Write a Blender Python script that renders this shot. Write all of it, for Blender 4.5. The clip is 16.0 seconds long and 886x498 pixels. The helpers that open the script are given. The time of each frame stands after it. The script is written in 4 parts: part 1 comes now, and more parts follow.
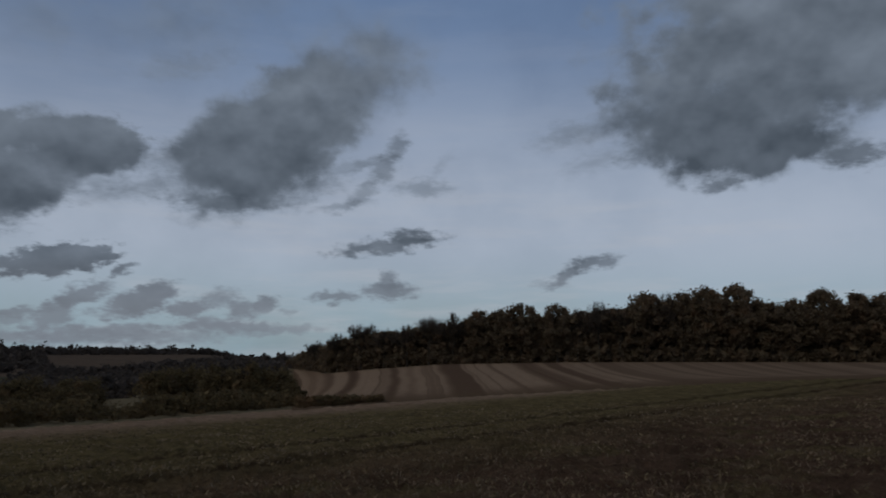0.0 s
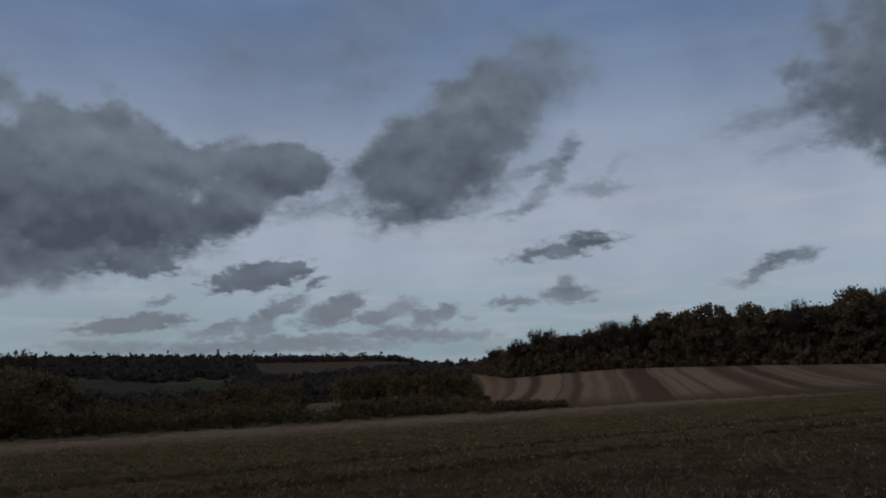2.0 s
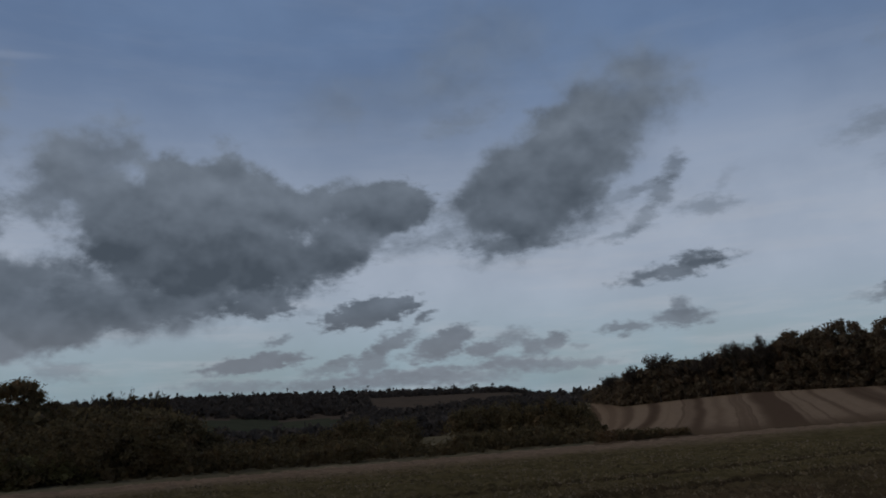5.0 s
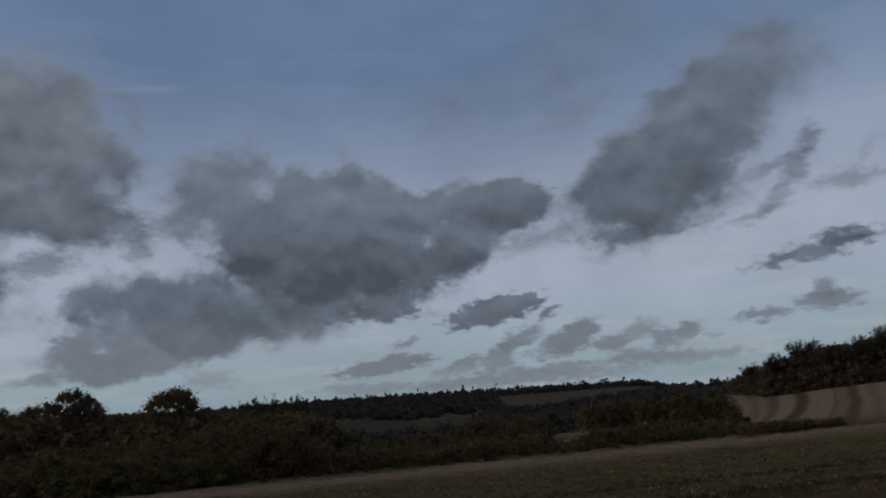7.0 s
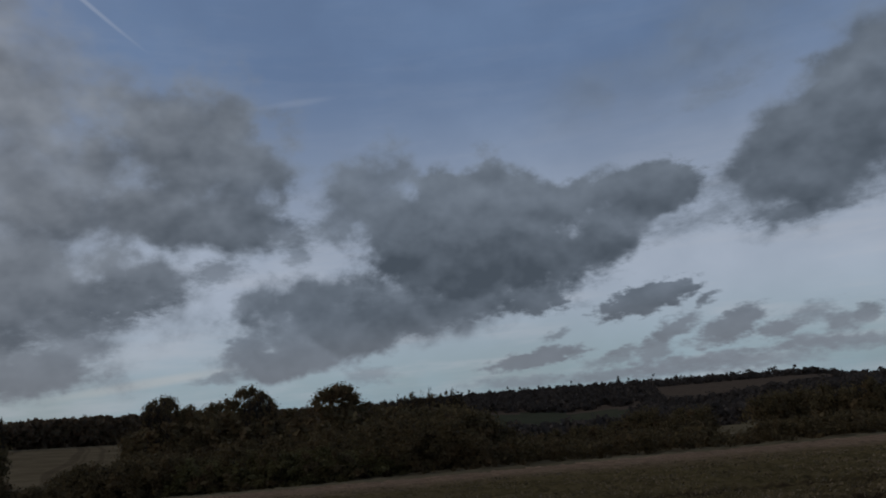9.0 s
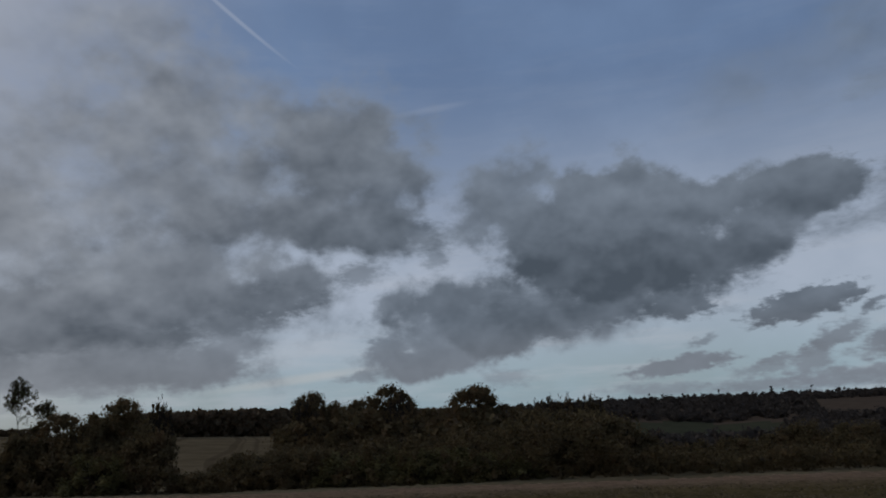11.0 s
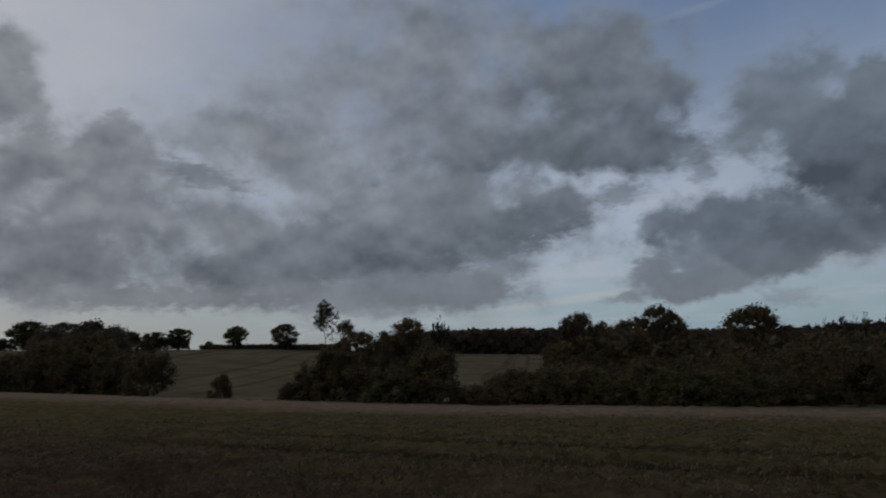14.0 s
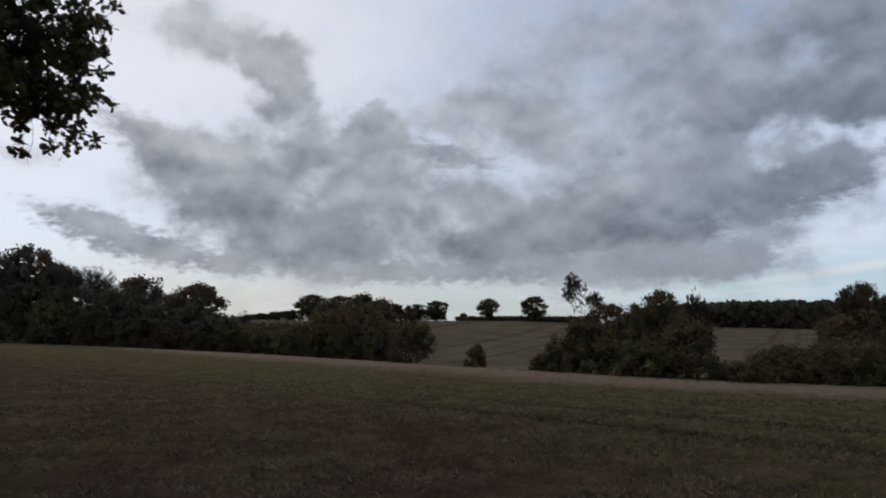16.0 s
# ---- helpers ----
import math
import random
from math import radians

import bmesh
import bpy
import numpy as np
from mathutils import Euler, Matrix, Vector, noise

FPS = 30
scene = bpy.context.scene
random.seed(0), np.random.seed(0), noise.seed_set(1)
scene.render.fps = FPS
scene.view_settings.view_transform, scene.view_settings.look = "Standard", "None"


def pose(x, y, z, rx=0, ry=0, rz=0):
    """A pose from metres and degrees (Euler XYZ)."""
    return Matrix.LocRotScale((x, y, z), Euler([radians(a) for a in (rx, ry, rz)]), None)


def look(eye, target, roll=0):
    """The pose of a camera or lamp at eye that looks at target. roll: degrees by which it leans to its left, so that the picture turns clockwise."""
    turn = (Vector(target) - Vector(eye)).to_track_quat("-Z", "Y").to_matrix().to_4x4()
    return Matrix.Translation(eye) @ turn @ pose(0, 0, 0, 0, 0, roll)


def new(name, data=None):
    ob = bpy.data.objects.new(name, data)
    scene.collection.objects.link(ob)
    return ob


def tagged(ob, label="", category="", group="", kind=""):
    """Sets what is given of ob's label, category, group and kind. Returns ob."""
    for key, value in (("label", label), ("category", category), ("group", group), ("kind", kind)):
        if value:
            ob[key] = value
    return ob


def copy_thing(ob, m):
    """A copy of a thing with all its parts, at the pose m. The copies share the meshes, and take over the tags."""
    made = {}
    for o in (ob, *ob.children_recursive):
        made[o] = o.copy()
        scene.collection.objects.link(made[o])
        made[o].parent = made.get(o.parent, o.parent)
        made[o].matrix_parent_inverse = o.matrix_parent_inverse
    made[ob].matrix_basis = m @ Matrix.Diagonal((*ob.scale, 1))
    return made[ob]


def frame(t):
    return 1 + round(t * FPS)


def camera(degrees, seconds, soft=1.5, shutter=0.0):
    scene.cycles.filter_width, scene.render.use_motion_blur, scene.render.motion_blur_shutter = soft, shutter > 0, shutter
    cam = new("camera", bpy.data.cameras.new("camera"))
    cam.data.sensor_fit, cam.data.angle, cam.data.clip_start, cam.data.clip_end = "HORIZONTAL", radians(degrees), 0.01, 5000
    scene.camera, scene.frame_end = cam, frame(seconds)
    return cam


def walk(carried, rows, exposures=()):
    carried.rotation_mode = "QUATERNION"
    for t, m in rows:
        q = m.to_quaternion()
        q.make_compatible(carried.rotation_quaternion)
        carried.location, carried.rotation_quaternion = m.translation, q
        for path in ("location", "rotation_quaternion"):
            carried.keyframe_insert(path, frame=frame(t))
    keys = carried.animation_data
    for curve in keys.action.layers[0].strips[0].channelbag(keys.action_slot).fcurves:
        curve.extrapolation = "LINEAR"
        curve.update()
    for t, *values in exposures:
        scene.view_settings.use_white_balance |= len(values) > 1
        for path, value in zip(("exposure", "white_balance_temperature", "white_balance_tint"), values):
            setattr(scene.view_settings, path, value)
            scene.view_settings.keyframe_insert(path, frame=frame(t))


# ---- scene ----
EYE = 1.65
PATH = [
    (0.0, pose(0, 0, EYE, 97.80, 0.00, -0.00)),
    (0.5, pose(0, 0, EYE, 97.91, 0.80, 4.88)),
    (1.0, pose(0, 0, EYE, 98.12, 0.71, 8.83)),
    (1.5, pose(0, 0, EYE, 98.23, 0.78, 12.08)),
    (2.0, pose(0, 0, EYE, 98.28, 0.79, 14.08)),
    (2.5, pose(0, 0, EYE, 98.39, 1.29, 14.14)),
    (3.0, pose(0, 0, EYE, 98.85, 1.45, 15.27)),
    (3.5, pose(0, 0, EYE, 99.53, 2.18, 16.95)),
    (6.0, pose(0, 0, EYE, 101.26, 2.91, 27.39)),
    (6.5, pose(0, 0, EYE, 101.16, 3.70, 30.00)),
    (7.0, pose(0, 0, EYE, 101.35, 4.29, 32.76)),
    (7.5, pose(0, 0, EYE, 101.60, 4.82, 35.87)),
    (8.0, pose(0, 0, EYE, 101.67, 5.26, 38.81)),
    (8.5, pose(0, 0, EYE, 101.75, 5.13, 41.78)),
    (9.0, pose(0, 0, EYE, 101.77, 5.00, 44.65)),
    (11.5, pose(0, 0, EYE, 102.83, 2.38, 57.58)),
    (12.0, pose(0, 0, EYE, 102.87, 2.22, 60.04)),
    (12.5, pose(0, 0, EYE, 103.09, 3.06, 63.35)),
    (13.0, pose(0, 0, EYE, 102.62, 2.74, 66.68)),
    (13.5, pose(0, 0, EYE, 99.83, 2.40, 70.79)),
    (14.0, pose(0, 0, EYE, 97.49, 2.30, 75.84)),
    (14.5, pose(0, 0, EYE, 96.11, 2.20, 81.28)),
    (15.0, pose(0, 0, EYE, 95.27, 1.61, 86.36)),
    (15.5, pose(0, 0, EYE, 94.99, 1.41, 91.21)),
    (16.0, pose(0, 0, EYE, 96.02, 1.82, 95.24)),
]
cam = camera(62.93, 16.0, soft=1.8, shutter=0.3)
walk(cam, PATH, [(0.0, -0.08), (6.0, -0.12), (9.0, -0.1), (12.0, 0.0), (13.4, -0.08), (14.1, -0.11), (14.6, -0.04), (15.2, 0.31), (16.0, 0.7)])

# ---------------------------------------------------------------- sky, clouds and sun
world = bpy.data.worlds.new("world")
scene.world = world
world.use_nodes = True
wt = world.node_tree
wt.nodes.clear()


def link(tree, a, b):
    tree.links.new(a, b)


def val(tree, op, a, b=None, c=None, clamp=False):
    """A math node; a, b and c are sockets or numbers."""
    n = tree.nodes.new("ShaderNodeMath")
    n.operation, n.use_clamp = op, clamp
    for i, v in enumerate((a, b, c)):
        if v is None:
            continue
        if isinstance(v, (int, float)):
            n.inputs[i].default_value = v
        else:
            tree.links.new(v, n.inputs[i])
    return n.outputs[0]


def vec(tree, op, a, b=None):
    n = tree.nodes.new("ShaderNodeVectorMath")
    n.operation = op
    for i, v in enumerate((a, b)):
        if v is None:
            continue
        if isinstance(v, (tuple, list)):
            n.inputs[i].default_value = v
        else:
            tree.links.new(v, n.inputs[i])
    return n.outputs["Value"] if op in ("LENGTH", "DOT_PRODUCT") else n.outputs[0]


def ramp(tree, v, lo, hi, a=0.0, b=1.0, smooth=True):
    n = tree.nodes.new("ShaderNodeMapRange")
    n.interpolation_type = "SMOOTHSTEP" if smooth else "LINEAR"
    tree.links.new(v, n.inputs[0])
    for i, x in zip((1, 2, 3, 4), (lo, hi, a, b)):
        n.inputs[i].default_value = x
    return n.outputs[0]


def mix(tree, f, a, b, blend="MIX"):
    n = tree.nodes.new("ShaderNodeMix")
    n.data_type, n.blend_type = "RGBA", blend
    for s, v in ((n.inputs[0], f), (n.inputs[6], a), (n.inputs[7], b)):
        if isinstance(v, (int, float)):
            s.default_value = v
        elif isinstance(v, (tuple, list)):
            s.default_value = (*v, 1)
        else:
            tree.links.new(v, s)
    return n.outputs[2]


def noise_tex(tree, vector, scale, detail=4.0, rough=0.5, dims="3D"):
    n = tree.nodes.new("ShaderNodeTexNoise")
    n.noise_dimensions = dims
    n.inputs["Scale"].default_value = scale
    n.inputs["Detail"].default_value = detail
    n.inputs["Roughness"].default_value = rough
    if dims == "1D":
        tree.links.new(vector, n.inputs["W"])
    else:
        tree.links.new(vector, n.inputs["Vector"])
    return n


coord = wt.nodes.new("ShaderNodeTexCoord").outputs["Generated"]
sep = wt.nodes.new("ShaderNodeSeparateXYZ")
link(wt, coord, sep.inputs[0])
sx, sy, sz = sep.outputs
az = val(wt, "MULTIPLY", val(wt, "ARCTAN2", val(wt, "MULTIPLY", sx, -1.0), sy), 57.2958)
el = val(wt, "MULTIPLY", val(wt, "ARCSINE", sz), 57.2958)
tall = vec(wt, "MULTIPLY", coord, (1.0, 1.0, 1.3))
low = vec(wt, "MULTIPLY", coord, (1.0, 1.0, 2.2))
n_wide = noise_tex(wt, tall, 3.5, 5.0, 0.55)
n_lobe = noise_tex(wt, tall, 14.0, 3.0, 0.5)
n_above = noise_tex(wt, vec(wt, "ADD", tall, (0.0, 0.0, 0.024)), 14.0, 3.0, 0.5)
n_streak = noise_tex(wt, vec(wt, "MULTIPLY", coord, (1.0, 1.0, 7.0)), 4.0, 6.0, 0.6)


def bent(pattern, scale, amount, rough):
    """The sky's angles, pushed about so that the clouds' outlines billow."""
    n = noise_tex(wt, pattern, scale, 6.0, rough)
    shift = vec(wt, "MULTIPLY", vec(wt, "SUBTRACT", n.outputs["Color"], (0.5, 0.5, 0.5)), (amount, amount * 0.8, 0.0))
    flat = wt.nodes.new("ShaderNodeCombineXYZ")
    link(wt, az, flat.inputs[0])
    link(wt, el, flat.inputs[1])
    parts = wt.nodes.new("ShaderNodeSeparateXYZ")
    link(wt, vec(wt, "ADD", flat.outputs[0], shift), parts.inputs[0])
    return parts.outputs


def lumps(pattern, scale, rough):
    n = noise_tex(wt, pattern, scale, 7.0, rough)
    return val(wt, "SUBTRACT", n.outputs["Fac"], 0.5)


LARGE = {"at": bent(tall, 12.0, 5.0, 0.56), "lump": lumps(tall, 20.0, 0.54)}
SMALL = {"at": bent(low, 38.0, 1.9, 0.56), "lump": lumps(low, 70.0, 0.56)}


def billow_group():
    """One billow laid over those before it: takes the cover and the tone so far and gives them on."""
    g = bpy.data.node_groups.new("billow", "ShaderNodeTree")
    for kind, names in (("NodeSocketFloat", ("Across", "Up", "Lump", "Cover", "Tone", "Rough", "Outer", "Inner", "Dense", "Middle")),
                        ("NodeSocketVector", ("Location", "Rotation", "Scale", "Fall"))):
        for n in names:
            g.interface.new_socket(n, in_out="INPUT", socket_type=kind)
    for n in ("Cover", "Tone"):
        g.interface.new_socket(n, in_out="OUTPUT", socket_type="NodeSocketFloat")
    i, o = g.nodes.new("NodeGroupInput").outputs, g.nodes.new("NodeGroupOutput").inputs
    where = g.nodes.new("ShaderNodeCombineXYZ")
    link(g, i["Across"], where.inputs[0])
    link(g, i["Up"], where.inputs[1])
    link(g, val(g, "ADD", i["Cover"], i["Tone"]), where.inputs[2])
    m = g.nodes.new("ShaderNodeMapping")
    m.vector_type = "TEXTURE"
    link(g, where.outputs[0], m.inputs["Vector"])
    for n in ("Location", "Rotation", "Scale"):
        link(g, i[n], m.inputs[n])
    d = val(g, "MULTIPLY_ADD", i["Lump"], i["Rough"], vec(g, "LENGTH", m.outputs[0]))
    r = g.nodes.new("ShaderNodeMapRange")
    r.interpolation_type = "SMOOTHSTEP"
    for k, v in ((0, d), (1, i["Outer"]), (2, i["Inner"]), (4, i["Dense"])):
        link(g, v, r.inputs[k])
    r.inputs[3].default_value = 0.0
    over = r.outputs[0]
    shade = val(g, "ADD", vec(g, "DOT_PRODUCT", m.outputs[0], i["Fall"]), i["Middle"])
    link(g, val(g, "MULTIPLY_ADD", over, val(g, "SUBTRACT", shade, i["Tone"]), i["Tone"]), o["Tone"])
    left = val(g, "MULTIPLY", val(g, "SUBTRACT", 1.0, over), val(g, "SUBTRACT", 1.0, i["Cover"]))
    link(g, val(g, "SUBTRACT", 1.0, left), o["Cover"])
    return g


BILLOW = billow_group()
cover, tone = None, None


def cloud(azimuth, elevation, wide, high, turn, dense, top, base, edge):
    """One billow: where it hangs, its half width and height and its slant in degrees; how dense it is, how dark at its top and base, how soft at its edge."""
    global cover, tone
    kind = LARGE if high > 1.25 else SMALL
    edge = edge if kind is LARGE else edge * 1.3
    n = wt.nodes.new("ShaderNodeGroup")
    n.node_tree = BILLOW
    i = n.inputs
    link(wt, kind["at"][0], i["Across"])
    link(wt, kind["at"][1], i["Up"])
    link(wt, kind["lump"], i["Lump"])
    if cover is not None:
        link(wt, cover, i["Cover"])
        link(wt, tone, i["Tone"])
    i["Location"].default_value = (azimuth, elevation, 0)
    i["Rotation"].default_value = (0, 0, radians(turn))
    i["Scale"].default_value = (wide, high, 1e6)
    i["Rough"].default_value = 1.3 + edge
    i["Outer"].default_value, i["Inner"].default_value = 1.12 + edge * 1.3, 1.04 - edge * 1.5
    i["Dense"].default_value = dense
    i["Fall"].default_value = (0.0, 0.5 * (top - base), 0.0)
    i["Middle"].default_value = 0.5 * (top + base)
    cover, tone = n.outputs["Cover"], n.outputs["Tone"]


cloud(17.5, 26.6, 3.85, 2.44, 1, 0.42, 0.40, 0.40, 0.80)
cloud(20.7, 23.4, 2.27, 2.77, -10, 0.30, 0.40, 0.40, 0.80)
cloud(20.1, 20.8, 2.68, 0.61, -16, 0.30, 0.50, 0.50, 0.60)
cloud(30.0, 22.7, 1.61, 1.46, 5, 0.22, 0.50, 0.50, 0.80)
cloud(8.5, 24.4, 2.41, 1.60, -6, 0.20, 0.40, 0.40, 0.90)
cloud(24.5, 23.0, 3.56, 1.71, -9, 0.32, 0.40, 0.40, 0.80)
cloud(31.5, 22.2, 2.46, 1.62, -12, 0.30, 0.40, 0.40, 0.80)
cloud(20.7, 20.4, 2.88, 0.48, -7, 0.22, 0.40, 0.40, 0.70)
cloud(75.1, 23.0, 3.21, 2.98, -7, 0.50, 0.30, 0.50, 0.70)
cloud(68.7, 22.9, 1.98, 1.58, -4, 0.40, 0.30, 0.40, 0.80)
cloud(79.0, 28.8, 3.44, 2.71, -7, 0.60, 0.35, 0.50, 0.60)
cloud(84.3, 27.6, 5.17, 2.26, -10, 0.40, 0.30, 0.45, 0.80)
cloud(74.9, 24.0, 4.39, 3.09, -4, 0.62, 0.35, 0.55, 0.60)
cloud(79.0, 20.7, 4.12, 2.05, -5, 0.60, 0.40, 0.55, 0.60)
cloud(83.5, 21.9, 3.58, 1.93, -27, 0.35, 0.40, 0.50, 0.80)
cloud(87.9, 16.6, 3.41, 1.70, -28, 0.65, 0.45, 0.60, 0.50)
cloud(88.5, 19.6, 1.76, 1.14, -8, 0.40, 0.40, 0.50, 0.70)
cloud(77.2, 16.9, 4.96, 2.31, -3, 0.70, 0.40, 0.60, 0.50)
cloud(73.0, 17.8, 3.91, 3.21, -2, 0.70, 0.40, 0.60, 0.50)
cloud(92.5, 20.6, 2.99, 1.29, 27, 0.35, 0.30, 0.40, 0.80)
cloud(88.5, 20.3, 2.27, 1.67, -19, 0.40, 0.30, 0.40, 0.80)
cloud(84.4, 19.8, 2.24, 2.17, -36, 0.40, 0.30, 0.40, 0.80)
cloud(76.8, 22.9, 5.54, 1.84, 3, 0.50, 0.35, 0.45, 0.60)
cloud(78.8, 19.7, 4.11, 1.71, 21, 0.55, 0.40, 0.50, 0.60)
cloud(90.8, 16.3, 5.30, 1.72, 9, 0.80, 0.30, 0.55, 0.40)
cloud(87.3, 14.7, 3.55, 1.86, 30, 0.80, 0.40, 0.60, 0.45)
cloud(82.2, 15.5, 2.74, 1.74, 2, 0.50, 0.40, 0.50, 0.70)
cloud(104.6, 10.6, 11.03, 5.29, -2, 0.65, 0.10, 0.50, 0.50)
cloud(80.1, 10.6, 12.50, 3.99, 2, 0.55, 0.10, 0.45, 0.50)
cloud(89.3, 6.8, 14.28, 2.65, 1, 0.75, 0.25, 0.50, 0.40)
cloud(79.7, 8.7, 12.65, 3.50, -1, 0.85, 0.30, 0.55, 0.40)
cloud(76.0, 18.5, 12.55, 6.29, -3, 0.50, 0.30, 0.45, 0.60)
cloud(79.8, 4.2, 9.79, 1.41, 1, 0.60, 0.35, 0.50, 0.40)
cloud(48.3, 6.8, 9.28, 2.12, 1, 0.95, 0.45, 0.65, 0.30)
cloud(54.1, 5.9, 5.19, 1.74, 4, 0.90, 0.40, 0.60, 0.30)
cloud(40.5, 8.4, 6.72, 1.16, -0, 0.95, 0.70, 0.85, 0.35)
cloud(67.9, 23.3, 2.32, 1.62, -2, 0.55, 0.40, 0.50, 0.60)
cloud(63.0, 22.3, 5.18, 2.60, 0, 0.85, 0.30, 0.45, 0.50)
cloud(63.0, 19.2, 6.26, 4.17, 0, 1.00, 0.35, 0.62, 0.35)
cloud(58.9, 17.4, 2.56, 3.77, 2, 0.90, 0.45, 0.65, 0.30)
cloud(69.9, 15.0, 6.16, 1.96, -1, 0.90, 0.50, 0.65, 0.40)
cloud(63.6, 14.6, 7.93, 2.00, 4, 1.00, 0.50, 0.78, 0.30)
cloud(56.7, 14.0, 2.53, 1.12, 12, 0.80, 0.60, 0.70, 0.35)
cloud(55.2, 12.1, 0.91, 1.17, 22, 0.65, 0.60, 0.65, 0.40)
cloud(61.4, 11.0, 2.17, 0.89, -13, 0.75, 0.35, 0.55, 0.35)
cloud(-27.7, 23.7, 10.54, 4.04, 11, 1.00, 0.20, 0.40, 0.35)
cloud(-25.6, 20.7, 10.18, 4.60, 9, 1.00, 0.35, 0.72, 0.25)
cloud(-17.8, 18.5, 4.51, 2.96, -25, 0.90, 0.50, 0.75, 0.30)
cloud(-21.4, 16.6, 6.80, 2.86, 1, 1.00, 0.55, 0.85, 0.25)
cloud(-31.7, 19.6, 5.18, 2.93, 11, 1.00, 0.30, 0.50, 0.30)
cloud(-24.0, 14.1, 5.17, 1.95, -2, 1.00, 0.75, 0.92, 0.20)
cloud(-30.2, 13.3, 1.89, 0.85, 2, 0.90, 0.70, 0.75, 0.30)
cloud(-21.6, 12.2, 1.66, 0.58, -11, 0.80, 0.80, 0.85, 0.30)
cloud(-14.7, 17.3, 3.63, 1.28, -15, 0.60, 0.60, 0.65, 0.50)
cloud(-10.3, 16.5, 2.44, 0.69, -12, 0.50, 0.60, 0.60, 0.50)
cloud(-12.7, 14.6, 2.38, 0.57, -19, 0.40, 0.50, 0.50, 0.60)
cloud(-16.4, 15.0, 2.10, 0.77, -11, 0.60, 0.70, 0.70, 0.40)
cloud(-11.6, 6.5, 1.90, 0.44, -7, 0.85, 0.60, 0.65, 0.30)
cloud(-9.6, 5.6, 1.41, 0.39, -39, 0.80, 0.60, 0.65, 0.35)
cloud(-8.3, 4.9, 0.97, 0.22, 1, 0.40, 0.50, 0.50, 0.50)
cloud(4.2, 8.1, 3.86, 0.58, -8, 0.85, 0.70, 0.80, 0.25)
cloud(2.7, 8.7, 1.44, 0.63, -0, 0.85, 0.65, 0.75, 0.25)
cloud(6.9, 7.6, 1.24, 0.36, -16, 0.70, 0.70, 0.75, 0.30)
cloud(4.4, 4.5, 1.96, 0.58, -0, 0.85, 0.55, 0.75, 0.25)
cloud(4.2, 5.2, 0.76, 0.67, -0, 0.80, 0.50, 0.60, 0.30)
cloud(8.7, 4.0, 1.75, 0.44, -4, 0.80, 0.60, 0.75, 0.25)
cloud(3.8, 15.7, 1.16, 0.68, -60, 0.65, 0.60, 0.65, 0.35)
cloud(4.8, 14.0, 1.26, 0.71, -45, 0.65, 0.60, 0.65, 0.35)
cloud(6.5, 12.1, 1.52, 0.53, -43, 0.60, 0.60, 0.65, 0.35)
cloud(6.1, 14.4, 1.00, 0.35, -21, 0.45, 0.60, 0.60, 0.40)
cloud(11.2, 11.6, 0.97, 0.35, -2, 0.40, 0.60, 0.60, 0.40)
cloud(7.9, 11.1, 2.01, 0.35, -11, 0.55, 0.60, 0.60, 0.40)
cloud(10.3, 12.6, 2.22, 0.57, -10, 0.50, 0.60, 0.60, 0.45)
cloud(7.7, 14.1, 1.71, 0.48, -16, 0.45, 0.55, 0.60, 0.45)
cloud(1.8, 12.6, 1.92, 0.58, 3, 0.55, 0.60, 0.65, 0.35)
cloud(0.2, 14.1, 1.17, 0.36, -49, 0.25, 0.50, 0.50, 0.50)
cloud(6.6, 22.3, 4.25, 2.15, -18, 0.45, 0.30, 0.40, 0.70)
cloud(8.2, 20.1, 5.18, 2.70, -19, 0.85, 0.35, 0.50, 0.45)
cloud(13.2, 17.0, 6.63, 3.31, -16, 1.00, 0.38, 0.62, 0.22)
cloud(15.2, 13.8, 5.39, 3.30, -15, 1.00, 0.45, 0.75, 0.22)
cloud(20.3, 14.1, 2.51, 1.07, -16, 0.65, 0.55, 0.65, 0.40)
cloud(22.1, 12.0, 3.17, 0.62, -11, 0.35, 0.50, 0.60, 0.50)
cloud(16.7, 11.0, 3.64, 0.63, -1, 0.80, 0.80, 0.85, 0.30)
cloud(10.8, 14.2, 2.25, 0.72, -31, 0.45, 0.60, 0.60, 0.45)
cloud(18.4, 15.9, 1.84, 1.06, -18, 0.70, 0.45, 0.55, 0.35)
cloud(27.7, 14.3, 4.65, 1.92, -3, 1.00, 0.35, 0.70, 0.14)
cloud(25.7, 15.0, 2.60, 1.18, 5, 1.00, 0.35, 0.55, 0.14)
cloud(30.1, 11.8, 3.25, 1.47, -23, 0.85, 0.60, 0.72, 0.30)
cloud(31.8, 10.0, 2.97, 1.04, -11, 0.80, 0.60, 0.70, 0.30)
cloud(25.3, 11.0, 2.67, 0.57, -7, 0.40, 0.55, 0.60, 0.50)
cloud(26.6, 12.0, 1.99, 0.66, 0, 0.45, 0.60, 0.60, 0.45)
cloud(49.6, 17.1, 3.67, 2.56, -21, 0.90, 0.25, 0.50, 0.28)
cloud(51.8, 15.0, 2.02, 1.56, -41, 0.75, 0.40, 0.50, 0.35)
cloud(57.2, 4.0, 4.40, 1.28, -2, 1.00, 0.30, 0.60, 0.20)
cloud(59.2, 5.0, 1.74, 1.02, 4, 0.90, 0.30, 0.50, 0.25)
cloud(54.4, 4.1, 3.00, 0.78, -4, 0.90, 0.45, 0.62, 0.20)
cloud(61.3, 3.0, 1.80, 0.38, -8, 0.75, 0.50, 0.55, 0.35)
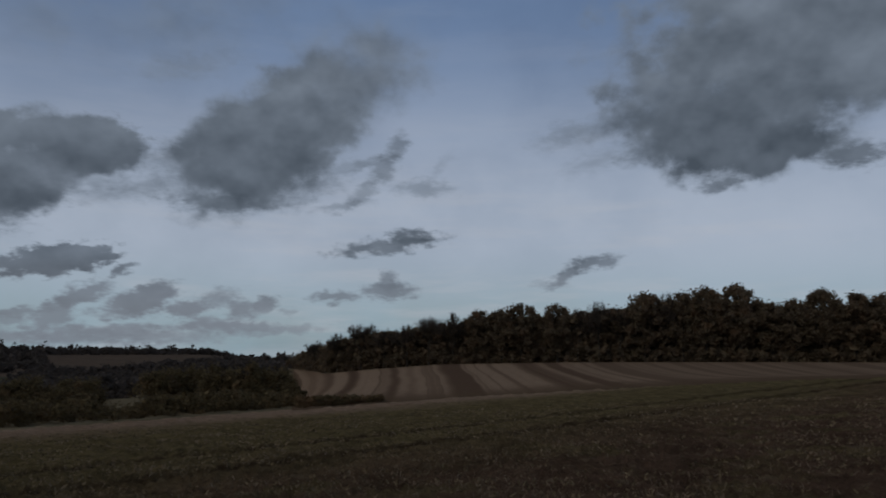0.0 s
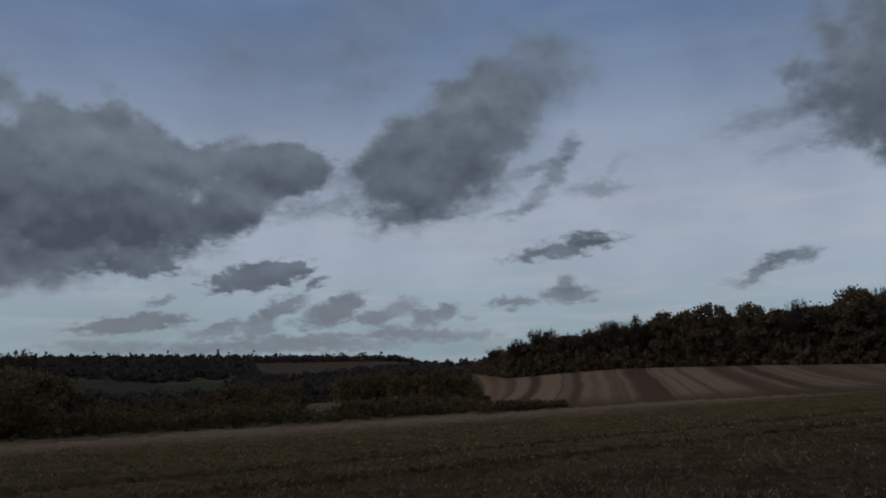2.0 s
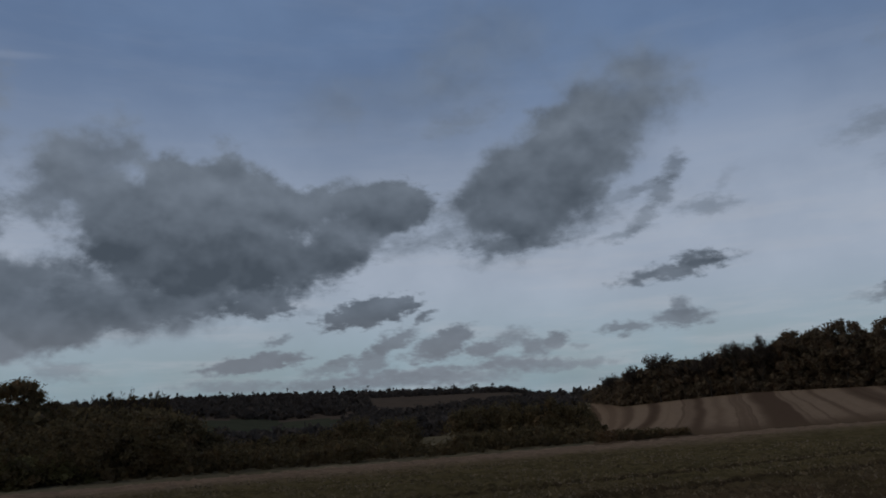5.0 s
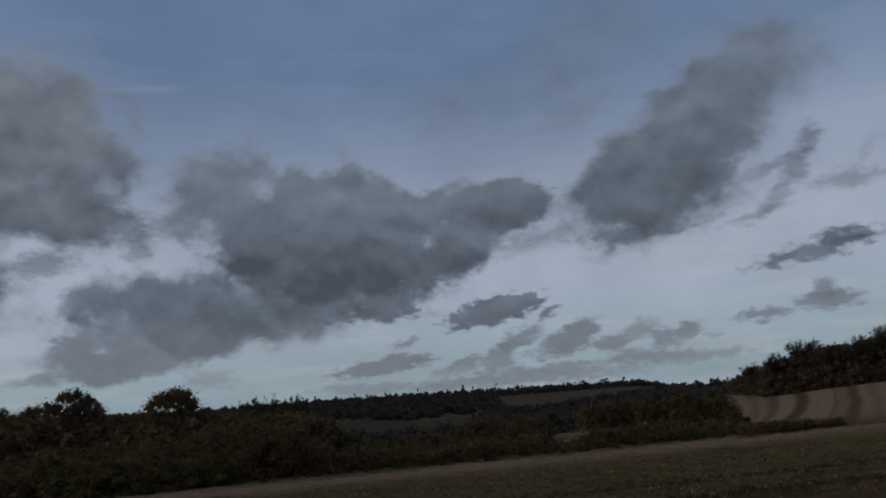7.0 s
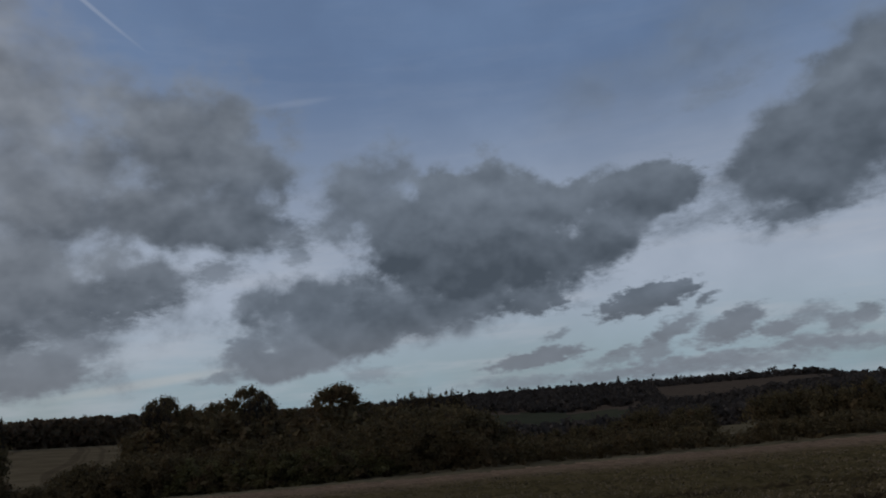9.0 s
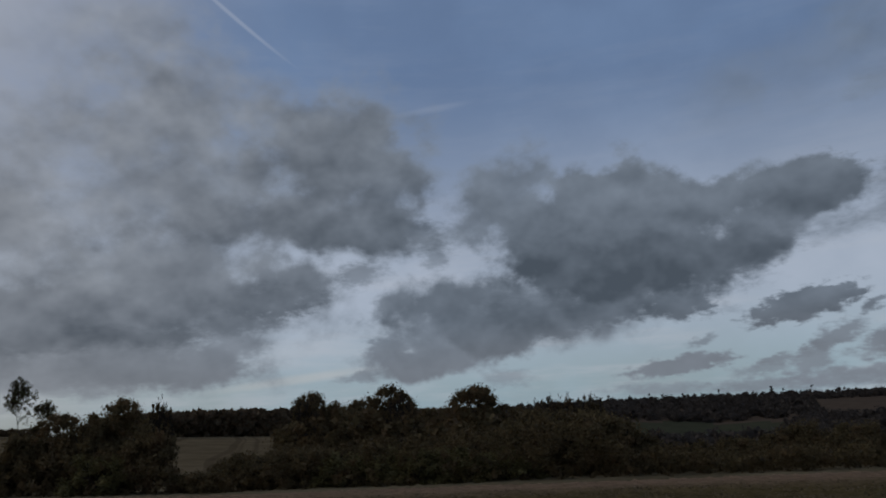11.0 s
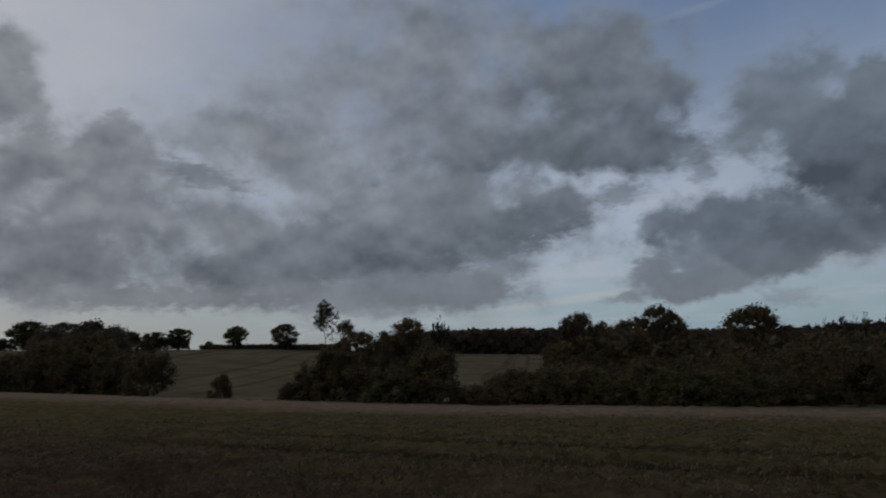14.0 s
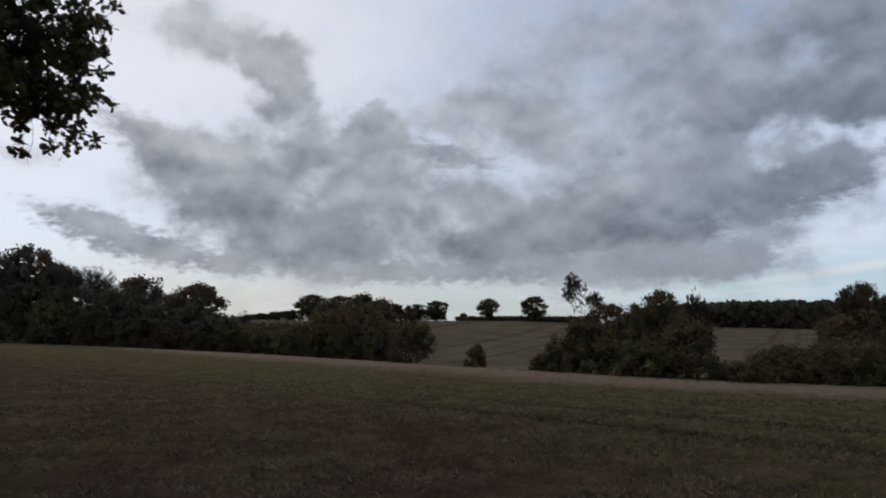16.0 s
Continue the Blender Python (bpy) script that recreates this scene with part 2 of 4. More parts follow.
cloud(50.1, 2.4, 1.66, 0.60, 5, 0.60, 0.35, 0.45, 0.35)
cloud(59.1, 8.4, 1.01, 0.94, 3, 0.80, 0.40, 0.60, 0.30)
cloud(53.3, 8.0, 6.12, 2.19, 4, 1.00, 0.28, 0.62, 0.20)
cloud(51.4, 5.9, 4.17, 1.58, 7, 1.00, 0.55, 0.85, 0.20)
cloud(47.8, 6.8, 3.57, 1.06, 14, 0.95, 0.60, 0.75, 0.20)
cloud(44.2, 6.9, 4.26, 1.15, -5, 0.95, 0.60, 0.72, 0.20)
cloud(40.2, 7.0, 2.01, 0.89, -4, 0.85, 0.60, 0.70, 0.25)
cloud(36.6, 7.1, 2.30, 1.23, -2, 1.00, 0.45, 0.68, 0.16)
cloud(34.1, 7.5, 1.09, 0.35, 6, 0.50, 0.50, 0.50, 0.40)
cloud(40.1, 15.9, 4.84, 2.31, 6, 1.00, 0.22, 0.50, 0.16)
cloud(35.2, 14.9, 3.53, 1.85, 15, 1.00, 0.30, 0.55, 0.16)
cloud(47.4, 13.0, 3.42, 2.68, -15, 1.00, 0.30, 0.65, 0.25)
cloud(40.5, 12.8, 9.29, 3.79, 4, 1.00, 0.28, 0.75, 0.20)
cloud(43.0, 10.4, 6.56, 2.06, 5, 1.00, 0.80, 1.05, 0.25)
cloud(37.6, 10.3, 5.82, 1.69, -2, 1.00, 0.70, 0.95, 0.22)
cloud(32.2, 10.3, 3.28, 1.31, -8, 0.85, 0.65, 0.75, 0.30)
cloud(28.4, 6.1, 3.61, 1.02, -10, 1.00, 0.50, 0.85, 0.12)
cloud(26.5, 6.6, 1.89, 0.72, -1, 1.00, 0.45, 0.70, 0.14)
cloud(24.0, 5.6, 0.77, 0.33, -19, 0.80, 0.60, 0.65, 0.25)
cloud(37.3, 2.4, 3.67, 0.56, -5, 0.95, 0.40, 0.65, 0.18)
cloud(35.5, 2.8, 1.95, 0.52, 0, 0.90, 0.35, 0.55, 0.20)
cloud(35.4, 4.2, 0.96, 0.30, -14, 0.75, 0.55, 0.60, 0.30)
cloud(33.1, 6.4, 0.61, 0.22, 6, 0.40, 0.50, 0.50, 0.50)
cloud(31.6, 1.9, 1.86, 0.38, -7, 0.70, 0.45, 0.55, 0.30)
cloud(26.3, 0.9, 3.80, 0.58, 1, 0.80, 0.40, 0.45, 0.35)
cloud(21.6, 0.9, 3.77, 0.48, 2, 0.75, 0.35, 0.42, 0.35)
cloud(31.3, 0.7, 3.77, 0.46, 0, 0.80, 0.40, 0.45, 0.35)
cloud(38.2, 0.8, 3.48, 0.39, 1, 0.70, 0.40, 0.45, 0.40)
cloud(28.2, 2.2, 1.61, 0.89, -39, 0.85, 0.45, 0.55, 0.25)
cloud(26.7, 3.7, 1.82, 0.70, -22, 0.90, 0.45, 0.60, 0.20)
cloud(22.8, 3.4, 2.21, 0.97, -16, 0.95, 0.40, 0.62, 0.18)
cloud(21.3, 4.2, 1.30, 0.73, -3, 0.90, 0.35, 0.50, 0.25)
cloud(23.7, 2.5, 1.96, 0.37, -2, 0.75, 0.50, 0.55, 0.30)
cloud(19.4, 2.8, 1.26, 0.60, -4, 0.85, 0.40, 0.52, 0.22)
cloud(17.6, 1.6, 2.35, 0.39, -0, 0.80, 0.25, 0.35, 0.30)
cloud(17.1, 3.6, 1.43, 0.51, -1, 0.60, 0.45, 0.50, 0.35)
cloud(15.5, 2.9, 0.66, 1.00, 41, 0.70, 0.45, 0.55, 0.30)
cloud(14.0, 3.4, 1.00, 0.40, -30, 0.70, 0.40, 0.50, 0.30)
cloud(15.0, 1.6, 2.38, 0.34, -0, 0.75, 0.35, 0.42, 0.30)
cloud(15.8, 3.0, 0.83, 0.56, -1, 0.70, 0.40, 0.50, 0.30)
cloud(14.0, 3.1, 1.17, 0.52, -32, 0.75, 0.45, 0.55, 0.25)
cloud(12.0, 2.9, 0.68, 0.26, -1, 0.50, 0.45, 0.50, 0.35)
cloud(16.7, 4.1, 1.07, 0.43, -1, 0.55, 0.40, 0.50, 0.35)
cloud(18.2, 1.8, 2.40, 0.38, -5, 0.70, 0.25, 0.35, 0.30)
cloud(13.3, 1.3, 3.78, 0.34, -3, 0.65, 0.35, 0.40, 0.35)
cloud(24.0, 1.3, 4.07, 0.36, -4, 0.70, 0.40, 0.42, 0.35)
cloud(24.1, 5.5, 0.76, 0.28, -24, 0.75, 0.60, 0.60, 0.30)
cloud(19.1, 2.9, 1.51, 0.59, -6, 0.80, 0.40, 0.50, 0.25)
cloud(30.6, 2.4, 1.32, 0.31, -8, 0.80, 0.50, 0.60, 0.25)
cloud(76.6, 11.9, 5.29, 1.35, -2, 0.80, 0.25, 0.50, 0.35)
cloud(67.2, 10.4, 3.74, 1.67, 1, 0.95, 0.35, 0.60, 0.25)
cloud(72.7, 4.5, 3.07, 1.44, -9, 0.95, 0.25, 0.52, 0.22)
cloud(77.1, 3.7, 5.28, 0.90, 1, 0.95, 0.40, 0.58, 0.25)
cloud(83.5, 4.1, 3.21, 0.78, 1, 0.55, 0.40, 0.50, 0.40)
cloud(87.3, 4.7, 2.50, 1.14, 0, 0.85, 0.50, 0.60, 0.35)
cloud(81.0, 5.1, 2.61, 0.88, 0, 0.75, 0.45, 0.55, 0.35)
cloud(86.9, 7.7, 5.46, 2.32, -2, 1.00, 0.50, 0.75, 0.30)
cloud(77.7, 8.9, 8.89, 2.42, -3, 1.00, 0.35, 0.72, 0.22)
cloud(68.5, 8.9, 3.69, 1.22, -2, 0.95, 0.55, 0.75, 0.20)
cloud(79.2, 6.3, 6.34, 1.03, -2, 1.00, 0.75, 0.90, 0.25)
cloud(70.7, 7.4, 3.39, 0.69, -2, 0.85, 0.65, 0.75, 0.30)
cloud(85.8, 1.8, 2.04, 0.38, 2, 0.40, 0.40, 0.40, 0.40)
cloud(79.1, 4.1, 7.84, 1.55, -0, 0.85, 0.30, 0.50, 0.30)
cloud(72.7, 4.9, 2.90, 1.24, -12, 0.80, 0.25, 0.50, 0.30)
cloud(82.1, 2.8, 4.24, 0.43, 2, 0.60, 0.40, 0.50, 0.40)
cloud(117.6, 22.8, 4.40, 1.14, -7, 0.30, 0.20, 0.30, 0.80)
cloud(113.1, 22.0, 3.47, 1.96, 14, 0.85, 0.25, 0.45, 0.35)
cloud(108.4, 20.2, 3.58, 2.22, 26, 1.00, 0.30, 0.55, 0.25)
cloud(106.9, 17.3, 3.03, 2.06, 18, 0.95, 0.45, 0.60, 0.28)
cloud(117.7, 14.7, 3.27, 1.07, 19, 0.90, 0.30, 0.55, 0.30)
cloud(114.7, 12.6, 4.01, 1.89, 27, 1.00, 0.40, 0.65, 0.28)
cloud(110.6, 12.3, 4.64, 2.56, 4, 1.00, 0.35, 0.60, 0.28)
cloud(100.1, 17.2, 1.09, 0.39, 0, 0.80, 0.40, 0.45, 0.25)
cloud(99.0, 15.4, 2.81, 1.48, 10, 0.95, 0.35, 0.55, 0.25)
cloud(103.1, 14.1, 4.91, 1.82, -0, 1.00, 0.35, 0.60, 0.25)
cloud(94.5, 13.4, 3.86, 0.79, 13, 0.85, 0.55, 0.65, 0.30)
cloud(111.0, 9.1, 5.84, 2.15, 10, 1.00, 0.50, 0.75, 0.28)
cloud(100.5, 10.4, 4.48, 3.32, 1, 1.00, 0.38, 0.65, 0.28)
cloud(105.0, 6.5, 7.60, 2.20, 4, 1.00, 0.55, 0.72, 0.30)
cloud(91.1, 9.3, 4.27, 1.69, 2, 0.90, 0.35, 0.55, 0.30)
cloud(90.7, 6.4, 4.91, 1.43, 2, 1.00, 0.60, 0.85, 0.25)
cloud(87.1, 6.6, 4.85, 1.77, 3, 0.90, 0.50, 0.65, 0.35)
cloud(97.1, 4.3, 11.49, 0.89, 2, 0.95, 0.50, 0.60, 0.30)
cloud(102.4, 3.6, 1.32, 0.22, 1, 0.60, 0.60, 0.60, 0.35)
cloud(123.2, 8.8, 2.30, 0.55, 13, 0.65, 0.35, 0.45, 0.35)
cloud(120.6, 7.8, 3.50, 1.13, 14, 0.95, 0.38, 0.60, 0.22)
cloud(116.5, 6.2, 4.49, 1.04, 8, 0.95, 0.40, 0.62, 0.22)
cloud(111.6, 5.0, 2.39, 0.69, 6, 0.85, 0.45, 0.55, 0.28)
cloud(125.5, 12.6, 2.37, 0.61, 4, 0.55, 0.35, 0.45, 0.40)
cloud(125.6, 3.1, 1.99, 0.38, 0, 0.30, 0.40, 0.40, 0.50)
cloud(110.8, 5.2, 1.87, 0.78, -0, 0.50, 0.30, 0.40, 0.40)


def trail(azimuth, elevation, wide, high, turn):
    """A thin bright streak of vapour."""
    flat = wt.nodes.new("ShaderNodeCombineXYZ")
    link(wt, az, flat.inputs[0])
    link(wt, el, flat.inputs[1])
    m = wt.nodes.new("ShaderNodeMapping")
    m.vector_type = "TEXTURE"
    m.inputs["Location"].default_value = (azimuth, elevation, 0)
    m.inputs["Rotation"].default_value = (0, 0, radians(turn))
    m.inputs["Scale"].default_value = (wide, high, 1.0)
    link(wt, flat.outputs[0], m.inputs["Vector"])
    return ramp(wt, vec(wt, "LENGTH", m.outputs[0]), 1.2, 0.2, 0.0, 1.0)


# the clear sky, veiled by thin high cloud that is brighter towards the sun
SUN_AZ, SUN_EL = 130.0, 38.0
sun_way = Vector((-math.sin(radians(SUN_AZ)) * math.cos(radians(SUN_EL)), math.cos(radians(SUN_AZ)) * math.cos(radians(SUN_EL)), math.sin(radians(SUN_EL))))
sky = wt.nodes.new("ShaderNodeTexSky")
sky.sky_type = "NISHITA"
sky.sun_disc = False
sky.sun_elevation, sky.sun_rotation = radians(SUN_EL), radians(-SUN_AZ)
sky_blue = mix(wt, 1.0, sky.outputs[0], (0.048, 0.048, 0.053), "MULTIPLY")
sunny = ramp(wt, vec(wt, "DOT_PRODUCT", coord, tuple(sun_way)), 0.25, 1.0)
veil_low = mix(wt, ramp(wt, el, 0.0, 9.0), mix(wt, sunny, (0.285, 0.395, 0.465), (0.31, 0.29, 0.25)), (0.415, 0.475, 0.575))
veil = mix(wt, ramp(wt, el, 9.0, 27.0), veil_low, (0.148, 0.223, 0.372))
sunward = ramp(wt, vec(wt, "DOT_PRODUCT", coord, tuple(sun_way)), 0.6, 1.0)
veil = mix(wt, val(wt, "MULTIPLY", sunward, ramp(wt, el, 3.0, 17.0, 0.1, 1.0)), veil, (0.52, 0.525, 0.545))
streak = ramp(wt, n_wide.outputs["Fac"], 0.35, 0.7, 0.66, 0.92)
clear = mix(wt, streak, sky_blue, veil)
band = val(wt, "MULTIPLY", ramp(wt, n_streak.outputs["Fac"], 0.45, 0.7), ramp(wt, el, 20.0, 4.0, 0.05, 0.4))
clear = mix(wt, band, clear, (0.46, 0.48, 0.53))
clear = mix(wt, val(wt, "MULTIPLY", trail(71.1, 30.0, 5.63, 0.20, 33), 0.25), clear, (0.48, 0.52, 0.6))
clear = mix(wt, val(wt, "MULTIPLY", trail(55.0, 23.6, 3.52, 0.33, -7), 0.10), clear, (0.48, 0.52, 0.6))
clear = mix(wt, val(wt, "MULTIPLY", trail(66.2, 3.0, 7.11, 0.45, -6), 0.35), clear, (0.52, 0.50, 0.48))

# broken cloud goes on overhead and behind
behind = val(wt, "MAXIMUM", ramp(wt, el, 31.0, 40.0), ramp(wt, val(wt, "ABSOLUTE", val(wt, "SUBTRACT", az, 48.0)), 84.0, 96.0))
wide_cover = val(wt, "MULTIPLY", ramp(wt, n_wide.outputs["Fac"], 0.42, 0.56), behind)
cover = val(wt, "MAXIMUM", cover, wide_cover)
tone = val(wt, "MAXIMUM", tone, val(wt, "MULTIPLY", wide_cover, 0.55))
grey_edge = mix(wt, sunny, (0.176, 0.212, 0.264), (0.325, 0.342, 0.374))
grey_core = mix(wt, sunny, (0.060, 0.077, 0.100), (0.086, 0.098, 0.119))
relief = val(wt, "MULTIPLY", val(wt, "SUBTRACT", n_lobe.outputs["Fac"], n_above.outputs["Fac"]), -1.6)
puff = ramp(wt, n_lobe.outputs["Fac"], 0.3, 0.7, -0.16, 0.16, False)
depth = val(wt, "ADD", tone, val(wt, "ADD", puff, relief), None, True)
grey = mix(wt, depth, grey_edge, grey_core)
grey = mix(wt, ramp(wt, el, 7.5, 2.0, 0.0, 0.5), grey, mix(wt, sunny, (0.235, 0.255, 0.29), (0.21, 0.215, 0.22)))
air = mix(wt, val(wt, "MULTIPLY", cover, 0.98), clear, grey)
air = mix(wt, ramp(wt, el, -3.0, -0.5), (0.05, 0.05, 0.045), air)
back = wt.nodes.new("ShaderNodeBackground")
link(wt, air, back.inputs["Color"])
back.inputs["Strength"].default_value = 1.0
link(wt, back.outputs[0], wt.nodes.new("ShaderNodeOutputWorld").inputs["Surface"])
world.cycles.sampling_method = "MANUAL"
world.cycles.sample_map_resolution = 512

sun_data = bpy.data.lights.new("sun", "SUN")
sun_data.energy, sun_data.angle, sun_data.color = 0.4, radians(25), (1.0, 0.88, 0.74)
sun = new("sun", sun_data)
sun.matrix_world = look(sun_way * 100, (0, 0, 0))

# ---------------------------------------------------------------- materials


def material(name, rough=0.9):
    m = bpy.data.materials.new(name)
    m.use_nodes = True
    t = m.node_tree
    p = t.nodes["Principled BSDF"]
    p.inputs["Roughness"].default_value = rough
    p.inputs["Specular IOR Level"].default_value = 0.0
    return m, t, p


def bump(t, p, height, strength, distance):
    b = t.nodes.new("ShaderNodeBump")
    b.inputs["Strength"].default_value = strength
    b.inputs["Distance"].default_value = distance
    link(t, height, b.inputs["Height"])
    link(t, b.outputs[0], p.inputs["Normal"])


def place_of(t):
    return t.nodes.new("ShaderNodeTexCoord").outputs["Object"]


def leaf_material(name, dark, light, turned):
    """Foliage: leaves vary one by one, and in patches of turned colour."""
    m, t, p = material(name, 0.65)
    p.inputs["Specular IOR Level"].default_value = 0.08
    one = t.nodes.new("ShaderNodeNewGeometry").outputs["Random Per Island"]
    patch = noise_tex(t, place_of(t), 0.55, 3.0).outputs["Fac"]
    base = mix(t, one, dark, light)
    tree_by_tree = t.nodes.new("ShaderNodeObjectInfo").outputs["Random"]
    autumn = val(t, "MULTIPLY", ramp(t, patch, 0.42, 0.68), val(t, "MULTIPLY_ADD", tree_by_tree, 0.7, 0.2))
    colour = mix(t, autumn, base, turned)
    link(t, colour, p.inputs["Base Color"])
    glow = t.nodes.new("ShaderNodeBsdfTranslucent")
    link(t, colour, glow.inputs["Color"])
    both = t.nodes.new("ShaderNodeMixShader")
    both.inputs[0].default_value = 0.35
    link(t, p.outputs[0], both.inputs[1])
    link(t, glow.outputs[0], both.inputs[2])
    link(t, both.outputs[0], t.nodes["Material Output"].inputs["Surface"])
    return m


def bark_material(name, dark, light):
    m, t, p = material(name, 0.95)
    n = noise_tex(t, vec(t, "MULTIPLY", place_of(t), (6.0, 6.0, 1.2)), 2.0, 5.0, 0.6).outputs["Fac"]
    link(t, mix(t, ramp(t, n, 0.35, 0.65), dark, light), p.inputs["Base Color"])
    bump(t, p, n, 0.6, 0.03)
    return m


OAK_LEAF = leaf_material("oak_leaves", (0.055, 0.055, 0.025), (0.100, 0.095, 0.041), (0.156, 0.100, 0.041))
WOOD_LEAF = leaf_material("woodland_leaves", (0.100, 0.078, 0.057), (0.161, 0.128, 0.081), (0.189, 0.120, 0.073))
HEDGE_LEAF = leaf_material("hedge_leaves", (0.084, 0.065, 0.036), (0.150, 0.116, 0.058), (0.200, 0.122, 0.064))
GREEN_LEAF = leaf_material("pale_green_leaves", (0.110, 0.100, 0.044), (0.200, 0.176, 0.078), (0.225, 0.166, 0.074))
FAR_LEAF = leaf_material("far_woodland", (0.056, 0.049, 0.043), (0.085, 0.073, 0.064), (0.116, 0.088, 0.071))
BARK = bark_material("bark", (0.028, 0.024, 0.020), (0.075, 0.066, 0.055))
TWIG = bark_material("bare_twigs", (0.040, 0.033, 0.028), (0.085, 0.070, 0.058))

DIP = (-0.70711, 0.70711, 0.0)      # the way the field falls


def near_field_material():
    m, t, p = material("stubble_field", 1.0)
    at = place_of(t)
    u = vec(t, "DOT_PRODUCT", at, DIP)
    wide = noise_tex(t, at, 0.09, 4.0, 0.6).outputs["Fac"]
    mid = noise_tex(t, at, 0.9, 6.0, 0.65).outputs["Fac"]
    fine = noise_tex(t, at, 9.0, 6.0, 0.7).outputs["Fac"]
    uw = val(t, "MULTIPLY_ADD", val(t, "SUBTRACT", wide, 0.5), 12.0, u)
    soil = mix(t, ramp(t, mid, 0.35, 0.65), (0.098, 0.061, 0.040), (0.158, 0.099, 0.065))
    green = mix(t, ramp(t, mid, 0.35, 0.65), (0.118, 0.093, 0.044), (0.190, 0.146, 0.071))
    pale = mix(t, ramp(t, mid, 0.35, 0.65), (0.260, 0.178, 0.120), (0.355, 0.247, 0.168))
    patch = noise_tex(t, at, 0.35, 5.0, 0.6).outputs["Fac"]
    weedy = val(t, "MAXIMUM", ramp(t, uw, 6.0, 17.0), ramp(t, patch, 0.50, 0.62, 0.0, 0.75))
    c = mix(t, weedy, soil, green)
    c = mix(t, ramp(t, uw, 26.0, 40.0), c, pale)
    mottle = noise_tex(t, at, 2.6, 6.0, 0.7).outputs["Fac"]
    c = mix(t, ramp(t, mottle, 0.48, 0.30, 0.0, 0.6), c, (0.040, 0.030, 0.021))
    c = mix(t, ramp(t, mottle, 0.52, 0.68, 0.0, 0.65), c, (0.21, 0.16, 0.10))
    c = mix(t, ramp(t, fine, 0.62, 0.8, 0.0, 0.6), c, (0.19, 0.15, 0.10))
    c = mix(t, ramp(t, fine, 0.42, 0.25, 0.0, 0.7), c, (0.032, 0.024, 0.017))
    wob = val(t, "MULTIPLY_ADD", val(t, "SUBTRACT", mid, 0.5), 0.5, u)
    v = vec(t, "DOT_PRODUCT", at, (0.70711, 0.70711, 0.0))
    kept = ramp(t, v, -26.0, -12.0)
    for k in (13.2, 16.6):
        rut = val(t, "MULTIPLY", ramp(t, val(t, "ABSOLUTE", val(t, "SUBTRACT", wob, k)), 0.75, 0.2), kept)
        c = mix(t, val(t, "MULTIPLY", rut, ramp(t, mid, 0.35, 0.6, 0.2, 0.75)), c, (0.030, 0.019, 0.014))
    link(t, c, p.inputs["Base Color"])
    bump(t, p, val(t, "ADD", fine, val(t, "MULTIPLY", mid, 2.0)), 1.0, 0.25)
    return m


def striped_material():
    """Worked strips running up the slope to the wood."""
    m, t, p = material("striped_field", 1.0)
    at = place_of(t)
    parts = t.nodes.new("ShaderNodeSeparateXYZ")
    link(t, at, parts.inputs[0])
    # the strips draw together towards the foot of the slope
    fan = val(t, "EXPONENT", val(t, "MULTIPLY", val(t, "SUBTRACT", parts.outputs[1], 100.0), -0.0048))
    w = val(t, "MULTIPLY", val(t, "SUBTRACT", parts.outputs[0], 5.0), fan)
    wide = noise_tex(t, at, 0.05, 3.0).outputs["Fac"]
    grain = noise_tex(t, at, 1.2, 6.0, 0.65).outputs["Fac"]
    w = val(t, "ADD", w, val(t, "MULTIPLY_ADD", wide, 0.9, val(t, "MULTIPLY", grain, 0.35)))
    s1 = noise_tex(t, w, 0.24, 1.0, 0.5, "1D").outputs["Fac"]
    s2 = noise_tex(t, w, 0.7, 2.0, 0.5, "1D").outputs["Fac"]
    c = mix(t, ramp(t, s1, 0.40, 0.56), (0.092, 0.058, 0.039), (0.245, 0.172, 0.116))
    c = mix(t, ramp(t, s2, 0.56, 0.68, 0.0, 0.5), c, (0.072, 0.046, 0.031))
    c = mix(t, ramp(t, w, 12.0, 26.0, 0.0, 0.65), c, (0.150, 0.104, 0.070))
    c = mix(t, ramp(t, grain, 0.3, 0.7, 0.0, 0.45), c, (0.115, 0.082, 0.054))
    c = mix(t, ramp(t, val(t, "MULTIPLY_ADD", wide, 14.0, parts.outputs[1]), 92.0, 74.0, 0.0, 0.9), c, (0.098, 0.066, 0.042))
    link(t, c, p.inputs["Base Color"])
    bump(t, p, grain, 0.5, 0.1)
    return m


def field_material(name, a, b, lines=0.0, turn=0.0, tone=(0.07, 0.06, 0.05)):
    m, t, p = material(name, 1.0)
    at = place_of(t)
    grain = noise_tex(t, at, 0.06, 7.0, 0.62).outputs["Fac"]
    c = mix(t, ramp(t, grain, 0.33, 0.67), a, b)
    if lines:
        s = vec(t, "DOT_PRODUCT", at, (math.cos(radians(turn)), math.sin(radians(turn)), 0.0))
        s = val(t, "MULTIPLY_ADD", noise_tex(t, at, 0.008, 1.0).outputs["Fac"], 22.0, s)
        n = noise_tex(t, s, lines, 2.0, 0.6, "1D").outputs["Fac"]
        c = mix(t, ramp(t, n, 0.52, 0.64, 0.0, 0.5), c, tone)
    link(t, c, p.inputs["Base Color"])
    bump(t, p, grain, 0.4, 0.4)
    return m


